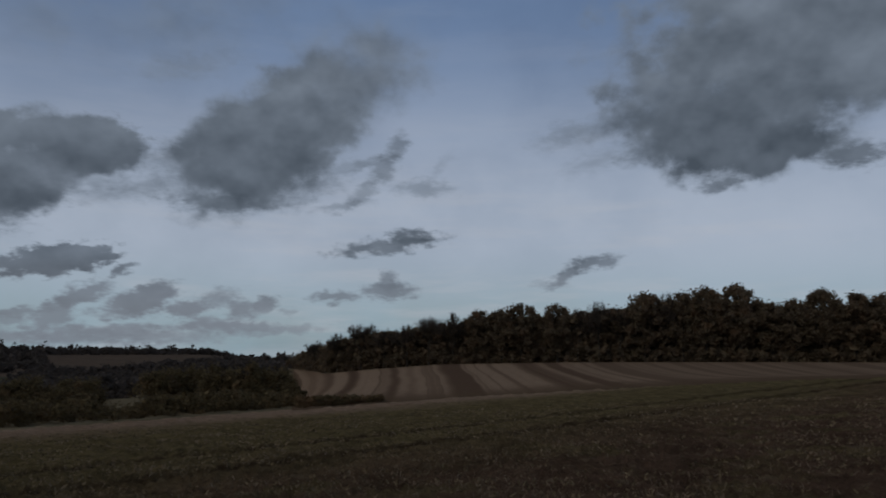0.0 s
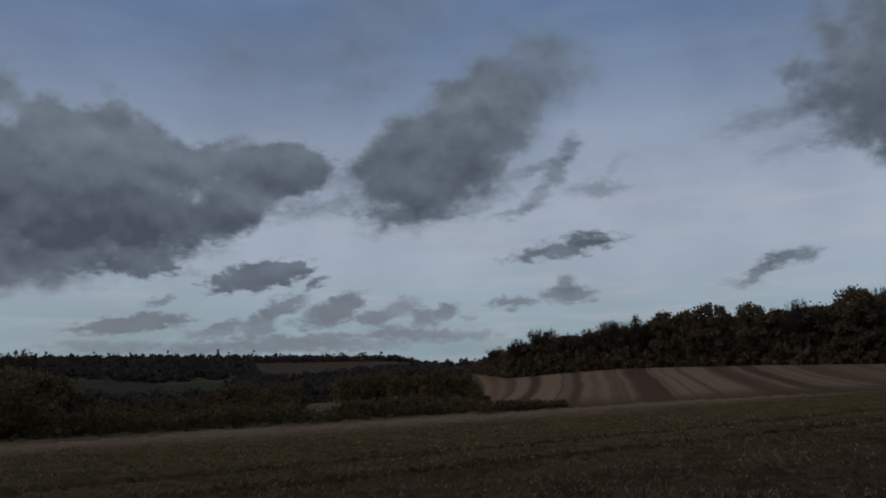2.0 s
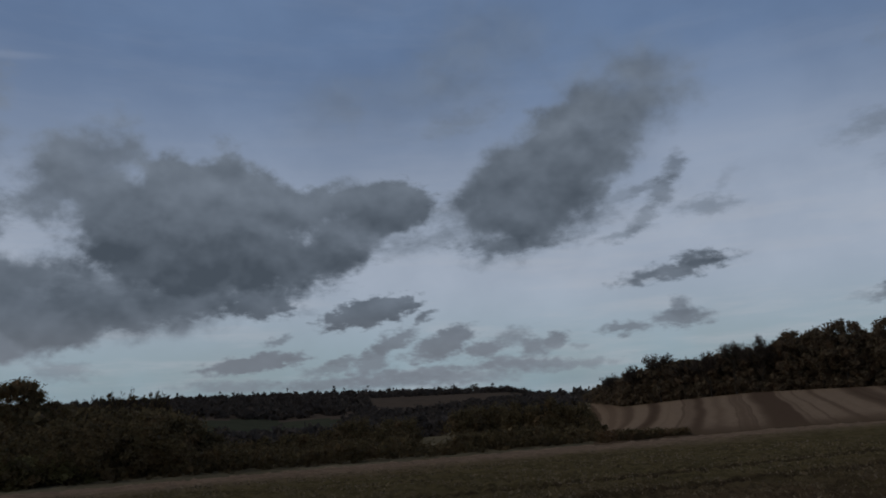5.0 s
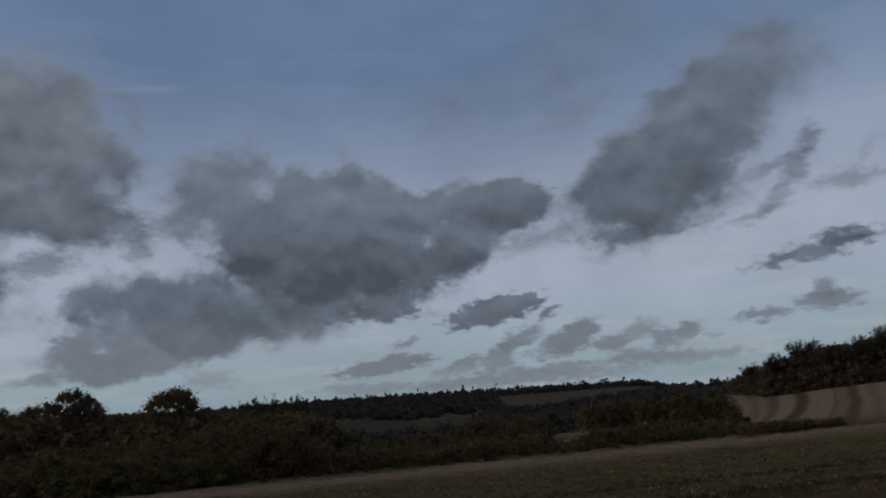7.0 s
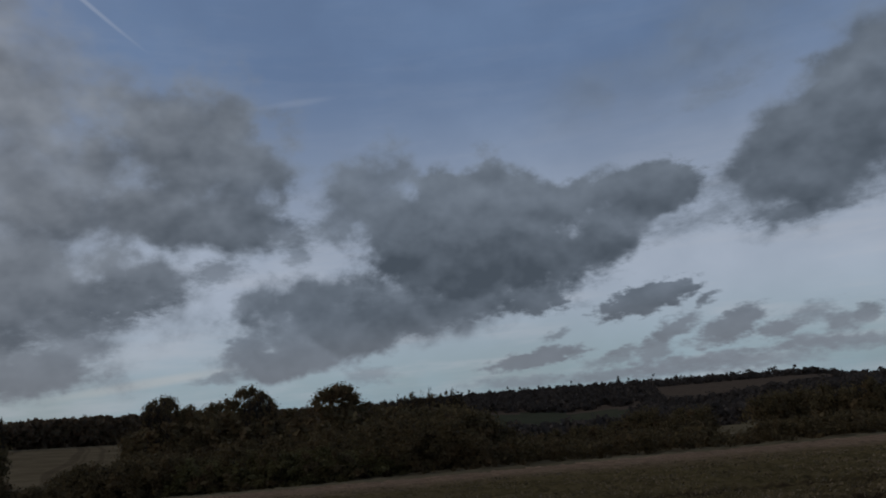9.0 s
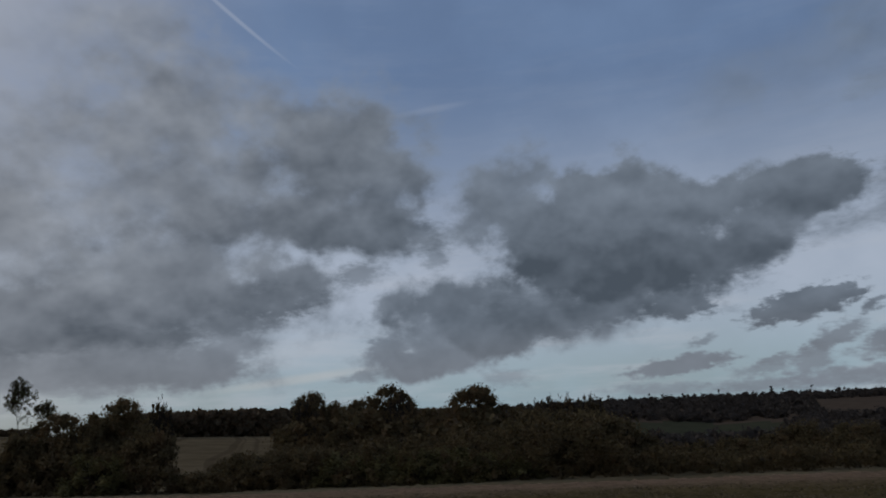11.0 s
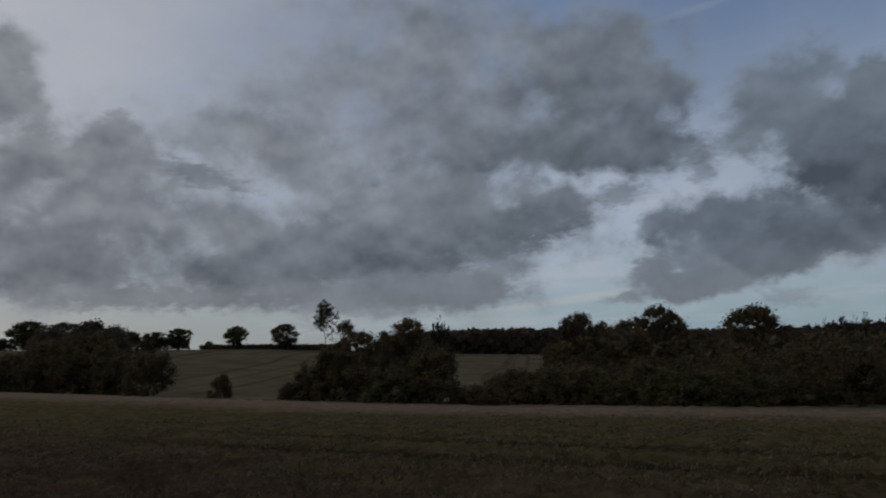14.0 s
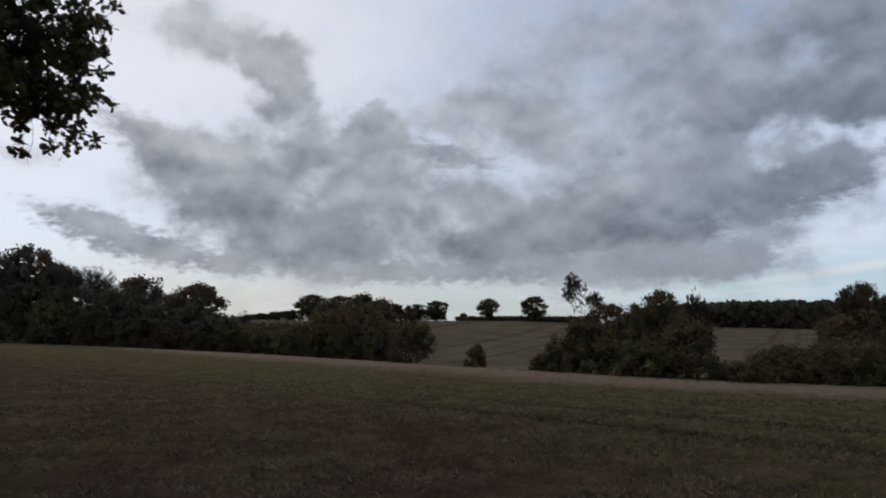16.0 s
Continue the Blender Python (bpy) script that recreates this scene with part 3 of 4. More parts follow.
STUBBLE = near_field_material()
STRIPED = striped_material()
HILL_FIELD = field_material("hill_stubble", (0.105, 0.082, 0.050), (0.155, 0.121, 0.077), 0.16, 69.5, (0.060, 0.044, 0.029))
GREEN_FIELD = field_material("green_pasture", (0.050, 0.052, 0.034), (0.062, 0.064, 0.042))
BROWN_FIELD = field_material("brown_far_field", (0.080, 0.060, 0.046), (0.105, 0.080, 0.060), 0.02, 50.0)
ROUGH_GRASS = field_material("rough_grass", (0.10, 0.082, 0.050), (0.17, 0.138, 0.088))
STRAW, _t, _p = material("straw", 0.8)
_one = _t.nodes.new("ShaderNodeNewGeometry").outputs["Random Per Island"]
link(_t, mix(_t, _one, (0.085, 0.064, 0.043), (0.36, 0.275, 0.19)), _p.inputs["Base Color"])
WEED, _t, _p = material("field_weeds", 0.7)
_one = _t.nodes.new("ShaderNodeNewGeometry").outputs["Random Per Island"]
link(_t, mix(_t, _one, (0.075, 0.058, 0.034), (0.210, 0.165, 0.098)), _p.inputs["Base Color"])

# ---------------------------------------------------------------- the lie of the land
# Angles are in degrees to the left of north (+y), as seen from the camera.
AZ = (-180, -60, -30, -10, 0, 5, 9, 12, 18, 25, 35, 45, 57, 68, 76, 90, 105, 112, 118, 127, 150, 180)
VALLEY_D = (150, 110, 110, 110, 110, 115, 130, 150, 180, 190, 190, 190, 170, 150, 150, 150, 150, 155, 165, 185, 180, 150)
VALLEY_E = (-0.5, -1.7, -1.8, -1.9, -2.2, -2.6, -3.1, -3.9, -4.3, -4.4, -4.4, -4.6, -4.6, -4.6, -4.4, -3.8, -2.4, -1.3, -0.7, -0.1, -0.2, -0.5)
MID_D = (160, 135, 135, 140, 145, 155, 170, 210, 420, 600, 640, 560, 300, 230, 220, 220, 220, 220, 220, 230, 220, 160)
MID_E = (-0.5, -1.3, -1.35, -1.45, -1.75, -2.0, -2.45, -2.8, -2.7, -2.7, -3.3, -2.6, -2.8, -2.6, -2.5, -1.6, -0.6, -0.1, 0.1, 0.2, 0.1, -0.5)
RIDGE_D = (200, 165, 165, 165, 175, 190, 210, 300, 1500, 1500, 1500, 1400, 600, 400, 360, 345, 345, 345, 345, 345, 300, 200)
RIDGE_E = (-0.5, -1.0, -0.95, -1.08, -1.25, -1.6, -1.95, -1.5, -0.35, -0.25, -0.1, -0.1, -0.6, -1.1, -0.7, 0.22, 0.68, 0.98, 1.1, 1.2, 0.5, -0.5)


def field_edge(a):
    """How far off the stubble field ends."""
    rel = np.radians(np.clip(np.abs(a - 45), 0, 80))
    d = 50 / np.cos(rel)
    left = np.interp(a, (98, 107, 118, 127, 140), (83, 108, 130, 150, 160))
    right = np.interp(a, (-180, -60, 0, 6), (75, 72, 70, 64.5))
    d = np.where(a > 98, left, d)
    return np.where(a < 6, right, d)


def near_height(x, y):
    u, v = (y - x) * 0.70711, (x + y) * 0.70711
    rise = np.where(v < 0, 0.0185 * np.maximum(-v - 28, 0), 0.006 * np.maximum(v - 20, 0))
    uu = np.clip(u, -40, 80)
    return -(0.0435 * u + 0.00043 * np.sign(uu) * uu * uu) * np.where(u < 0, 0.35, 1.0) + rise


def height(x, y):
    """The ground's height at a place."""
    x, y = np.asarray(x, float), np.asarray(y, float)
    d = np.hypot(x, y)
    a = np.degrees(np.arctan2(-x, y))
    de = field_edge(a)
    k = np.minimum(1.0, de / np.maximum(d, 0.01))
    ze = near_height(x * k, y * k)
    z = near_height(x, y)
    knots = [(de, ze)]
    for dd, ee in ((VALLEY_D, VALLEY_E), (MID_D, MID_E), (RIDGE_D, RIDGE_E)):
        dk, ek = np.interp(a, AZ, dd), np.interp(a, AZ, ee)
        knots.append((dk, EYE + dk * np.tan(np.radians(ek))))
    out = z
    for (d0, z0), (d1, z1) in zip(knots, knots[1:]):
        f = np.clip((d - d0) / np.maximum(d1 - d0, 1.0), 0, 1)
        f = 0.5 * f + 0.5 * f * f * (3 - 2 * f)
        out = np.where(d > d0, z0 + (z1 - z0) * f, out)
    d3, z3 = knots[-1]
    return np.where(d > d3, z3 - np.minimum(0.02 * (d - d3), 60), out)


def spot(a, d):
    x, y = -d * math.sin(radians(a)), d * math.cos(radians(a))
    return x, y, float(height(x, y))


def mesh_object(name, verts, faces, mat, parent=None, smooth=False):
    me = bpy.data.meshes.new(name)
    me.from_pydata(np.asarray(verts).tolist(), [], faces if isinstance(faces, list) else faces.tolist())
    me.materials.append(mat)
    if smooth:
        me.shade_smooth()
    ob = new(name, me)
    ob.parent = parent
    return ob


def build_ground():
    angles = np.concatenate([np.arange(-42, 137, 0.35), np.arange(137, 318, 3.0)])
    rings = [0.6]
    while rings[-1] < 4600:
        rings.append(rings[-1] * (1.022 if rings[-1] < 70 else 1.04))
    rings = np.array(rings)
    aa, dd = np.meshgrid(angles, rings)
    x, y = -dd * np.sin(np.radians(aa)), dd * np.cos(np.radians(aa))
    z = height(x, y)
    u = (y - x) * 0.70711
    rng = np.random.default_rng(3)
    rough = rng.normal(0, 1, x.shape) * np.clip(0.0028 * dd, 0, 0.04) * (dd < 80)
    for k in (13.2, 16.6):
        z = z - 0.055 * np.exp(-((u - k) / 0.22) ** 2) * (dd < 120)
    z = z + rough
    verts = np.stack([x, y, z], -1).reshape(-1, 3)
    na, nr = len(angles), len(rings)
    i, j = np.meshgrid(np.arange(nr - 1), np.arange(na), indexing="ij")
    j2 = (j + 1) % na
    faces = np.stack([i * na + j, i * na + j2, (i + 1) * na + j2, (i + 1) * na + j], -1).reshape(-1, 4)[:, ::-1]
    verts = np.vstack([verts, [[0, 0, float(height(0.01, 0.01))]]])
    fan = [(len(verts) - 1, (q + 1) % na, q) for q in range(na)]
    fan = [f[::-1] for f in fan]
    ob = mesh_object("ground", verts, faces.tolist() + fan, STUBBLE, None, True)
    for m in (STRIPED, HILL_FIELD, GREEN_FIELD, BROWN_FIELD, ROUGH_GRASS):
        ob.data.materials.append(m)
    a = (0.5 * (aa[:-1, :] + np.roll(aa, -1, 1)[:-1, :]))
    a[:, -1] = -43.5
    a = np.where(a > 180, a - 360, a)
    d = 0.5 * (dd[:-1] + dd[1:])
    de, dv = field_edge(a), np.interp(a, AZ, VALLEY_D)
    dm, dr = np.interp(a, AZ, MID_D), np.interp(a, AZ, RIDGE_D)
    idx = np.zeros(a.shape, int)
    idx[d > de] = 5
    idx[(d > de - 6) & (a < 11.5) & (a > -70) & (d < dr + 5)] = 1
    idx[(d > dm * 0.72) & (a > 60) & (a < 130) & (d < dr * 1.2)] = 2
    idx[(d > 300) & (a > 11.5) & (a < 60)] = 4
    idx[(d > 600) & (d < 900 - 9 * np.abs(a - 37)) & (a > 30) & (a < 44)] = 3
    idx[(d > 930) & (d < 1260) & (a > 14) & (a <= 28.5)] = 4
    flat_idx = np.concatenate([idx.reshape(-1), np.zeros(len(fan), int)])
    ob.data.polygons.foreach_set("material_index", flat_idx.astype(np.int32))
    return tagged(ob, "sloping stubble field in a valley of farmland", "ground", "", "structure")


build_ground()

# ---------------------------------------------------------------- trees and bushes


def unit(v):
    return v / np.maximum(np.linalg.norm(v, axis=-1, keepdims=True), 1e-9)


def leaf_quads(rng, at, size):
    a = unit(rng.normal(size=at.shape))
    b = unit(np.cross(a, rng.normal(size=at.shape)))
    s = (size * rng.uniform(0.5, 1.2, len(at)))[:, None]
    return np.stack([at - a * s, at + b * s * 0.66, at + a * s, at - b * s * 0.66], 1).reshape(-1, 3)


def leaves(rng, clumps, each, size, flat_top=0.75, core=10, bulk=0.42):
    """Many small leaves set about the shells of the clumps, and bigger sprays of them inside."""
    k = np.array(clumps, float)
    squash = np.array([1, 1, flat_top])
    c, r = np.repeat(k[:, :3], each, 0), np.repeat(k[:, 3], each)
    at = c + unit(rng.normal(size=c.shape)) * (r * rng.uniform(0.4, 1.15, len(r)))[:, None] * squash
    v = leaf_quads(rng, at, size * np.ones(len(r)))
    if core:
        c, r = np.repeat(k[:, :3], core, 0), np.repeat(k[:, 3], core)
        at = c + unit(rng.normal(size=c.shape)) * (r * rng.uniform(0.1, 0.5, len(r)))[:, None] * squash
        v = np.vstack([v, leaf_quads(rng, at, r * bulk)])
    return v, np.arange(len(v)).reshape(-1, 4)


class Wood:
    """Tapered tubes gathered into one mesh."""

    def __init__(self):
        self.v, self.f = [], []

    def tube(self, pts, radii, sides):
        pts = np.array(pts)
        start = len(self.v)
        for i, (p, r) in enumerate(zip(pts, radii)):
            way = unit(pts[min(i + 1, len(pts) - 1)] - pts[max(i - 1, 0)])
            ref = np.array([1.0, 0, 0]) if abs(way[0]) < 0.8 else np.array([0, 1.0, 0])
            e1 = unit(np.cross(way, ref))
            e2 = np.cross(way, e1)
            for k in range(sides):
                t = 2 * math.pi * k / sides
                self.v.append(p + r * (math.cos(t) * e1 + math.sin(t) * e2))
        for i in range(len(pts) - 1):
            for k in range(sides):
                k2 = (k + 1) % sides
                self.f.append((start + i * sides + k, start + i * sides + k2, start + (i + 1) * sides + k2, start + (i + 1) * sides + k))


def branch(rng, wood, fine, p, way, length, radius, depth, spread, lift, tips, split=3, thin=0.028):
    """A limb that bends, tapers and forks until depth runs out."""
    pts, n = [p], 3 if depth > 1 else 2
    for _ in range(n):
        way = unit(way + rng.normal(0, 0.13, 3) + np.array([0, 0, lift]))
        p = p + way * length / n
        pts.append(p)
    end = max(radius * 0.62, thin)
    (wood if depth > 1 else fine).tube(pts, np.linspace(radius, end, n + 1), 6 if depth > 3 else 4 if depth > 1 else 3)
    if depth == 0:
        tips.append(p)
        return
    for k in range(split):
        side = unit(np.cross(way, rng.normal(size=3)))
        w = unit(way * rng.uniform(0.5, 1.0) + side * spread * rng.uniform(0.7, 1.2))
        q = pts[-1] if k < 2 else pts[-2]
        branch(rng, wood, fine, q, w, length * rng.uniform(0.62, 0.85), end * rng.uniform(0.6, 0.8), depth - 1, spread, lift, tips, split, thin)


def fit_box(v_sets, tall, wide):
    """Scale a tree's meshes together to a height and a width of 1-unit prototypes."""
    top = max(v[:, 2].max() for v in v_sets)
    rad = max(np.percentile(np.hypot(v[:, 0], v[:, 1]), 99) for v in v_sets)
    return [v * np.array([wide / rad, wide / rad, tall / top]) for v in v_sets]


def leafy_tree(seed, name, label, leaf, tall=10.0, wide=4.2, clear=0.22, n_clump=95, each=60, size=0.21, ragged=0.92, group=""):
    rng = np.random.default_rng(seed)
    wood, tips = Wood(), []
    trunk = tall * clear
    wood.tube([(0, 0, -1.2), (0, 0, 0), (0.05, 0.02, trunk * 0.6), (0, 0.08, trunk)], (0.5, 0.36, 0.27, 0.25), 8)
    for k in range(5):
        t = 2 * math.pi * (k + rng.uniform(-0.3, 0.3)) / 5
        way = unit(np.array([math.cos(t), math.sin(t), rng.uniform(0.5, 1.6)]))
        branch(rng, wood, wood, np.array([0, 0.05, trunk * rng.uniform(0.75, 1.0)]), way, tall * 0.24, 0.14, 2, 0.7, 0.05, tips)
    clumps = []
    mid = trunk + (tall - trunk) * 0.48
    for k in range(n_clump):
        t, level = rng.uniform(0, 2 * math.pi), rng.uniform(-1, 1)
        r = wide * 0.84 * (1 - abs(level) ** 2.6) ** 0.5 * rng.uniform(0.01, 1.0) ** 0.5
        clumps.append((math.cos(t) * r, math.sin(t) * r, mid + level * (tall - trunk) * 0.44, wide * rng.uniform(0.14, 0.30) * ragged))
    v, f = leaves(rng, clumps, each, size)
    root = new(name)
    v = fit_box([v], tall, wide)[0]
    wv = fit_box([np.array(wood.v)], tall * 0.9, wide * 0.86)[0]
    mesh_object("trunk", wv, wood.f, BARK, root, True)
    mesh_object("crown", v, f, leaf, root)
    return tagged(root, label, "tree", group)


def bare_tree(seed, name, label, tall=10.0, wide=3.4, spread=0.55, lift=0.10, sprigs=0, leaf=None, group="", clear=0.28, thin=0.028, tuft=0.6, spray=(0.25, 0.6), blade=0.034):
    rng = np.random.default_rng(seed)
    wood, fine, tips = Wood(), Wood(), []
    trunk = tall * clear
    wood.tube([(0, 0, -1.2), (0, 0, 0), (0.05, 0.0, trunk)], (0.36, 0.26, 0.2), 7)
    for k in range(4):
        t = 2 * math.pi * (k + rng.uniform(-0.3, 0.3)) / 4
        way = unit(np.array([math.cos(t) * spread, math.sin(t) * spread, 1.0]))
        branch(rng, wood, fine, np.array([0.05, 0, trunk * rng.uniform(0.8, 1.0)]), way, tall * 0.26, 0.13, 4, spread, lift, tips, 3, thin)
    tips = np.array(tips)
    root = new(name)
    # twig sprays at the tips
    n = 13
    c = np.repeat(tips, n, 0)
    a = unit(rng.normal(size=c.shape) + np.array([0, 0, 0.5])) * rng.uniform(*spray, (len(c), 1))
    b = unit(np.cross(a, rng.normal(size=c.shape))) * blade
    sv = np.stack([c - b, c + b, c + a], 1).reshape(-1, 3)
    sets = [np.array(wood.v), np.array(fine.v), sv]
    if sprigs:
        picks = tips[rng.choice(len(tips), sprigs, replace=False)]
        lv, lf = leaves(rng, [(*p, rng.uniform(0.4, 1.0) * tuft) for p in picks], 62, 0.15, 0.75, 0)
        sets.append(lv)
    sets = fit_box(sets, tall, wide)
    mesh_object("trunk", sets[0], wood.f, BARK, root, True)
    k = len(sets[1])
    mesh_object("twig_spray", np.vstack(sets[1:3]), fine.f + (np.arange(len(sv)).reshape(-1, 3) + k).tolist(), TWIG, root)
    if sprigs:
        mesh_object("crown", sets[3], lf, leaf, root)
    return tagged(root, label, "tree", group)


def bush_kind(seed, name, label, leaf, tall=3.0, wide=2.2, n_clump=60, each=84, size=0.082, group=""):
    rng = np.random.default_rng(seed)
    wood, tips = Wood(), []
    for k in range(6):
        t = 2 * math.pi * k / 6
        branch(rng, wood, wood, np.array([0.15 * math.cos(t), 0.15 * math.sin(t), -0.6]), unit(np.array([math.cos(t) * 0.6, math.sin(t) * 0.6, 1.2])), tall * 0.45, 0.06, 2, 0.6, 0.05, tips)
    clumps = []
    for k in range(n_clump):
        w = unit(rng.normal(size=3))
        h = abs(w[2]) ** 0.8
        r = rng.uniform(0.55, 1.0)
        clumps.append((w[0] * wide * 0.85 * r, w[1] * wide * 0.85 * r, 0.25 + h * tall * 0.85 * r, rng.uniform(0.3, 0.62)))
    v, f = leaves(rng, clumps, each, size, 0.9)
    root = new(name)
    v = fit_box([v], tall, wide)[0]
    wv = fit_box([np.array(wood.v)], tall * 0.88, wide * 0.8)[0]
    mesh_object("stem", wv, wood.f, BARK, root, True)
    mesh_object("foliage", v, f, leaf, root)
    return tagged(root, label, "bush", group)


WOODLAND, HEDGE, RIDGE = "trees of the wood", "bushes along the field edge", "trees on the ridge"
BUILT = {}


def grow(kind, a, d, top, wide, sink=0.0, label=""):
    """Set a tree or bush at an angle and a distance, with its top at that many degrees above eye level and that width in metres."""
    make, tall0, wide0 = KINDS[kind]
    variants = BUILT.setdefault(kind, [])
    seed = int(abs(a * 37 + d * 11)) % 997
    rng = random.Random(seed)
    x, y, z = spot(a, d)
    h = EYE + d * math.tan(radians(top)) - z
    m = pose(x, y, z - sink, 0, 0, rng.uniform(0, 360)) @ Matrix.Diagonal((wide / 2 / wide0, wide / 2 / wide0, (h + sink) / tall0, 1))
    if len(variants) < 3:
        ob = make(11 + 7 * len(variants) + sum(map(ord, kind)))
        ob.matrix_basis = m
        variants.append(ob)
    else:
        src = variants[seed % 3]
        keep = src.matrix_basis.copy()
        src.matrix_basis = Matrix.Identity(4)
        ob = copy_thing(src, m)
        src.matrix_basis = keep
    if label:
        ob["label"] = label
    return ob


KINDS = {
    "wood": (lambda s: leafy_tree(s, "woodland_tree", "dark leafy tree at the edge of the wood", WOOD_LEAF, group=WOODLAND), 10.0, 4.2),
    "wood_bare": (lambda s: bare_tree(s, "bare_woodland_tree", "bare autumn tree with fine twigs in the wood", group=WOODLAND, thin=0.045, spray=(0.5, 1.1), blade=0.026), 10.0, 3.4),
    "oak": (lambda s: leafy_tree(s, "ridge_oak", "dark round-crowned oak standing on the ridge", OAK_LEAF, 10.0, 5.0, 0.13, 120, 60, 0.20, 0.95, RIDGE), 10.0, 5.0),
    "poplar": (lambda s: bare_tree(s, "tall_thin_tree", "tall thin half-bare tree with tufts of leaves on the ridge", 20.0, 4.2, 0.5, 0.02, 300, OAK_LEAF, RIDGE, 0.2, 0.10, 1.1, (0.4, 0.9), 0.05), 20.0, 4.2),
    "willow": (lambda s: leafy_tree(s, "thinning_tree", "broad tree with thinning olive leaves behind the hedge", HEDGE_LEAF, 10.0, 4.8, 0.14, 130, 105, 0.10, 0.85, HEDGE), 10.0, 4.8),
    "hedge_bare": (lambda s: bare_tree(s, "bare_hedge_tree", "nearly bare tree with fine twigs in the hedge", 8.0, 3.6, 0.75, 0.03, 60, HEDGE_LEAF, HEDGE), 8.0, 3.6),
    "bush": (lambda s: bush_kind(s, "hedge_bush", "dark leafy bush at the foot of the stubble field", HEDGE_LEAF, group=HEDGE), 3.0, 2.2),
    "green_bush": (lambda s: bush_kind(s, "green_bush", "olive-green bush in the hedge below the field", GREEN_LEAF, group=HEDGE), 3.0, 2.2),
}

# the wood above the striped field: front row
for kind, a, top, wide in (
        ("wood_bare", 9.8, 0.75, 8), ("wood_bare", 8.2, 1.3, 9), ("wood_bare", 6.4, 2.1, 12), ("wood_bare", 4.6, 1.5, 9),
        ("wood_bare", 2.8, 2.0, 10), ("wood_bare", 1.1, 2.65, 10), ("wood_bare", -0.8, 3.0, 9), ("wood", -2.9, 3.15, 8),
        ("wood", -4.6, 3.2, 8), ("wood", -6.1, 3.6, 11), ("wood", -8.9, 3.55, 9), ("wood_bare", -10.4, 3.2, 8), ("wood_bare", -12.1, 3.8, 10), ("wood_bare", -13.6, 3.4, 8),
        ("wood", -15.5, 4.4, 11), ("wood_bare", -17.2, 4.4, 9), ("wood", -18.2, 4.4, 8), ("wood", -19.8, 4.75, 9),
        ("wood", -22.2, 4.85, 12), ("wood", -24.3, 3.5, 8), ("wood", -25.8, 3.6, 9), ("wood", -27.7, 4.35, 8), ("wood", -29.5, 4.0, 9),
        ("wood", -31.3, 3.8, 10), ("wood", -34.5, 3.8, 11), ("wood", -38.0, 3.6, 12)):
    grow(kind, a, float(np.interp(a, AZ, RIDGE_D)) + 6, top, wide)
# trees of the belt beside the field
for kind, a, d, top, wide in (
        ("wood", 113.9, 137, 3.95, 10), ("wood_bare", 115.7, 150, 3.8, 8), ("wood", 117.8, 146, 4.5, 11), ("wood_bare", 119.6, 152, 3.9, 9),
        ("wood_bare", 121.2, 150, 5.4, 11), ("wood", 123.0, 158, 5.4, 9), ("wood", 125.0, 156, 6.6, 12), ("wood", 127.4, 160, 6.2, 12), ("wood", 131, 168, 6.4, 13),
        ("wood_bare", 110.8, 140, 1.85, 5), ("wood", 136, 170, 6.0, 14),
        ("wood", 104.0, 118, 2.45, 7), ("wood", 101.3, 108, 2.9, 8), ("wood", 99.9, 112, 2.45, 5), ("hedge_bare", 98.2, 122, 1.8, 6)):
    grow(kind, a, d, top, wide, 0.3)
# the ridge across the valley
for kind, a, d, top, wide in (
        ("oak", 88.0, 345, 2.15, 14), ("oak", 91.6, 345, 2.06, 11.5), ("oak", 95.7, 345, 2.0, 12.5), ("oak", 97.3, 350, 1.8, 12), ("oak", 105.4, 345, 2.8, 17), ("oak", 103.2, 350, 2.65, 15),
        ("poplar", 84.95, 345, 3.9, 15), ("poplar", 83.7, 348, 2.3, 13), ("oak", 93.6, 350, 0.95, 4), ("oak", 93.0, 350, 0.7, 5), ("oak", 108.2, 350, 1.5, 8), ("oak", 107.0, 350, 1.5, 7),
        ("oak", 99.0, 350, 1.9, 9), ("oak", 109.3, 350, 1.4, 7)):
    grow(kind, a, d, top, wide)
# hedge and thicket along the foot of the field


def in_hedge(kind, a, off, top, wide):
    """A bush or tree that far beyond the field's edge."""
    return grow(kind, a, float(field_edge(np.array(a))) + off, top, wide * (0.72 if a < 42 else 1.0), 0.4)


in_hedge("bush", 11.4, 8, -2.6, 4)
in_hedge("bush", 12.8, 14, -1.3, 7)
in_hedge("bush", 14.8, 16, -0.6, 8)
in_hedge("bush", 17.0, 18, -0.8, 7)
in_hedge("bush", 19.4, 26, -1.1, 8)
in_hedge("bush", 21.2, 24, -1.25, 7)
in_hedge("bush", 26.0, 14, -1.9, 6)
in_hedge("bush", 27.4, 12, -1.8, 7)
in_hedge("bush", 29.8, 14, -1.7, 7)
in_hedge("bush", 32.2, 12, -2.4, 7)
in_hedge("bush", 34.4, 12, -2.6, 6)
in_hedge("bush", 36.6, 12, -2.8, 6)
in_hedge("bush", 38.6, 12, -2.9, 6)
in_hedge("bush", 40.6, 11, -2.0, 6)
in_hedge("bush", 43.0, 11, -0.4, 8)
in_hedge("bush", 45.6, 12, -0.1, 9)
in_hedge("bush", 48.4, 12, 0.1, 9)
in_hedge("bush", 16.0, 8, -2.9, 5)
in_hedge("bush", 20.6, 8, -3.3, 4)
for a, top in ((43.4, 0.95), (44.3, 1.05), (45.3, 1.2), (46.3, 1.1), (47.3, 1.1), (48.0, 0.95)):
    in_hedge("hedge_bare", a, 40, top, 4)
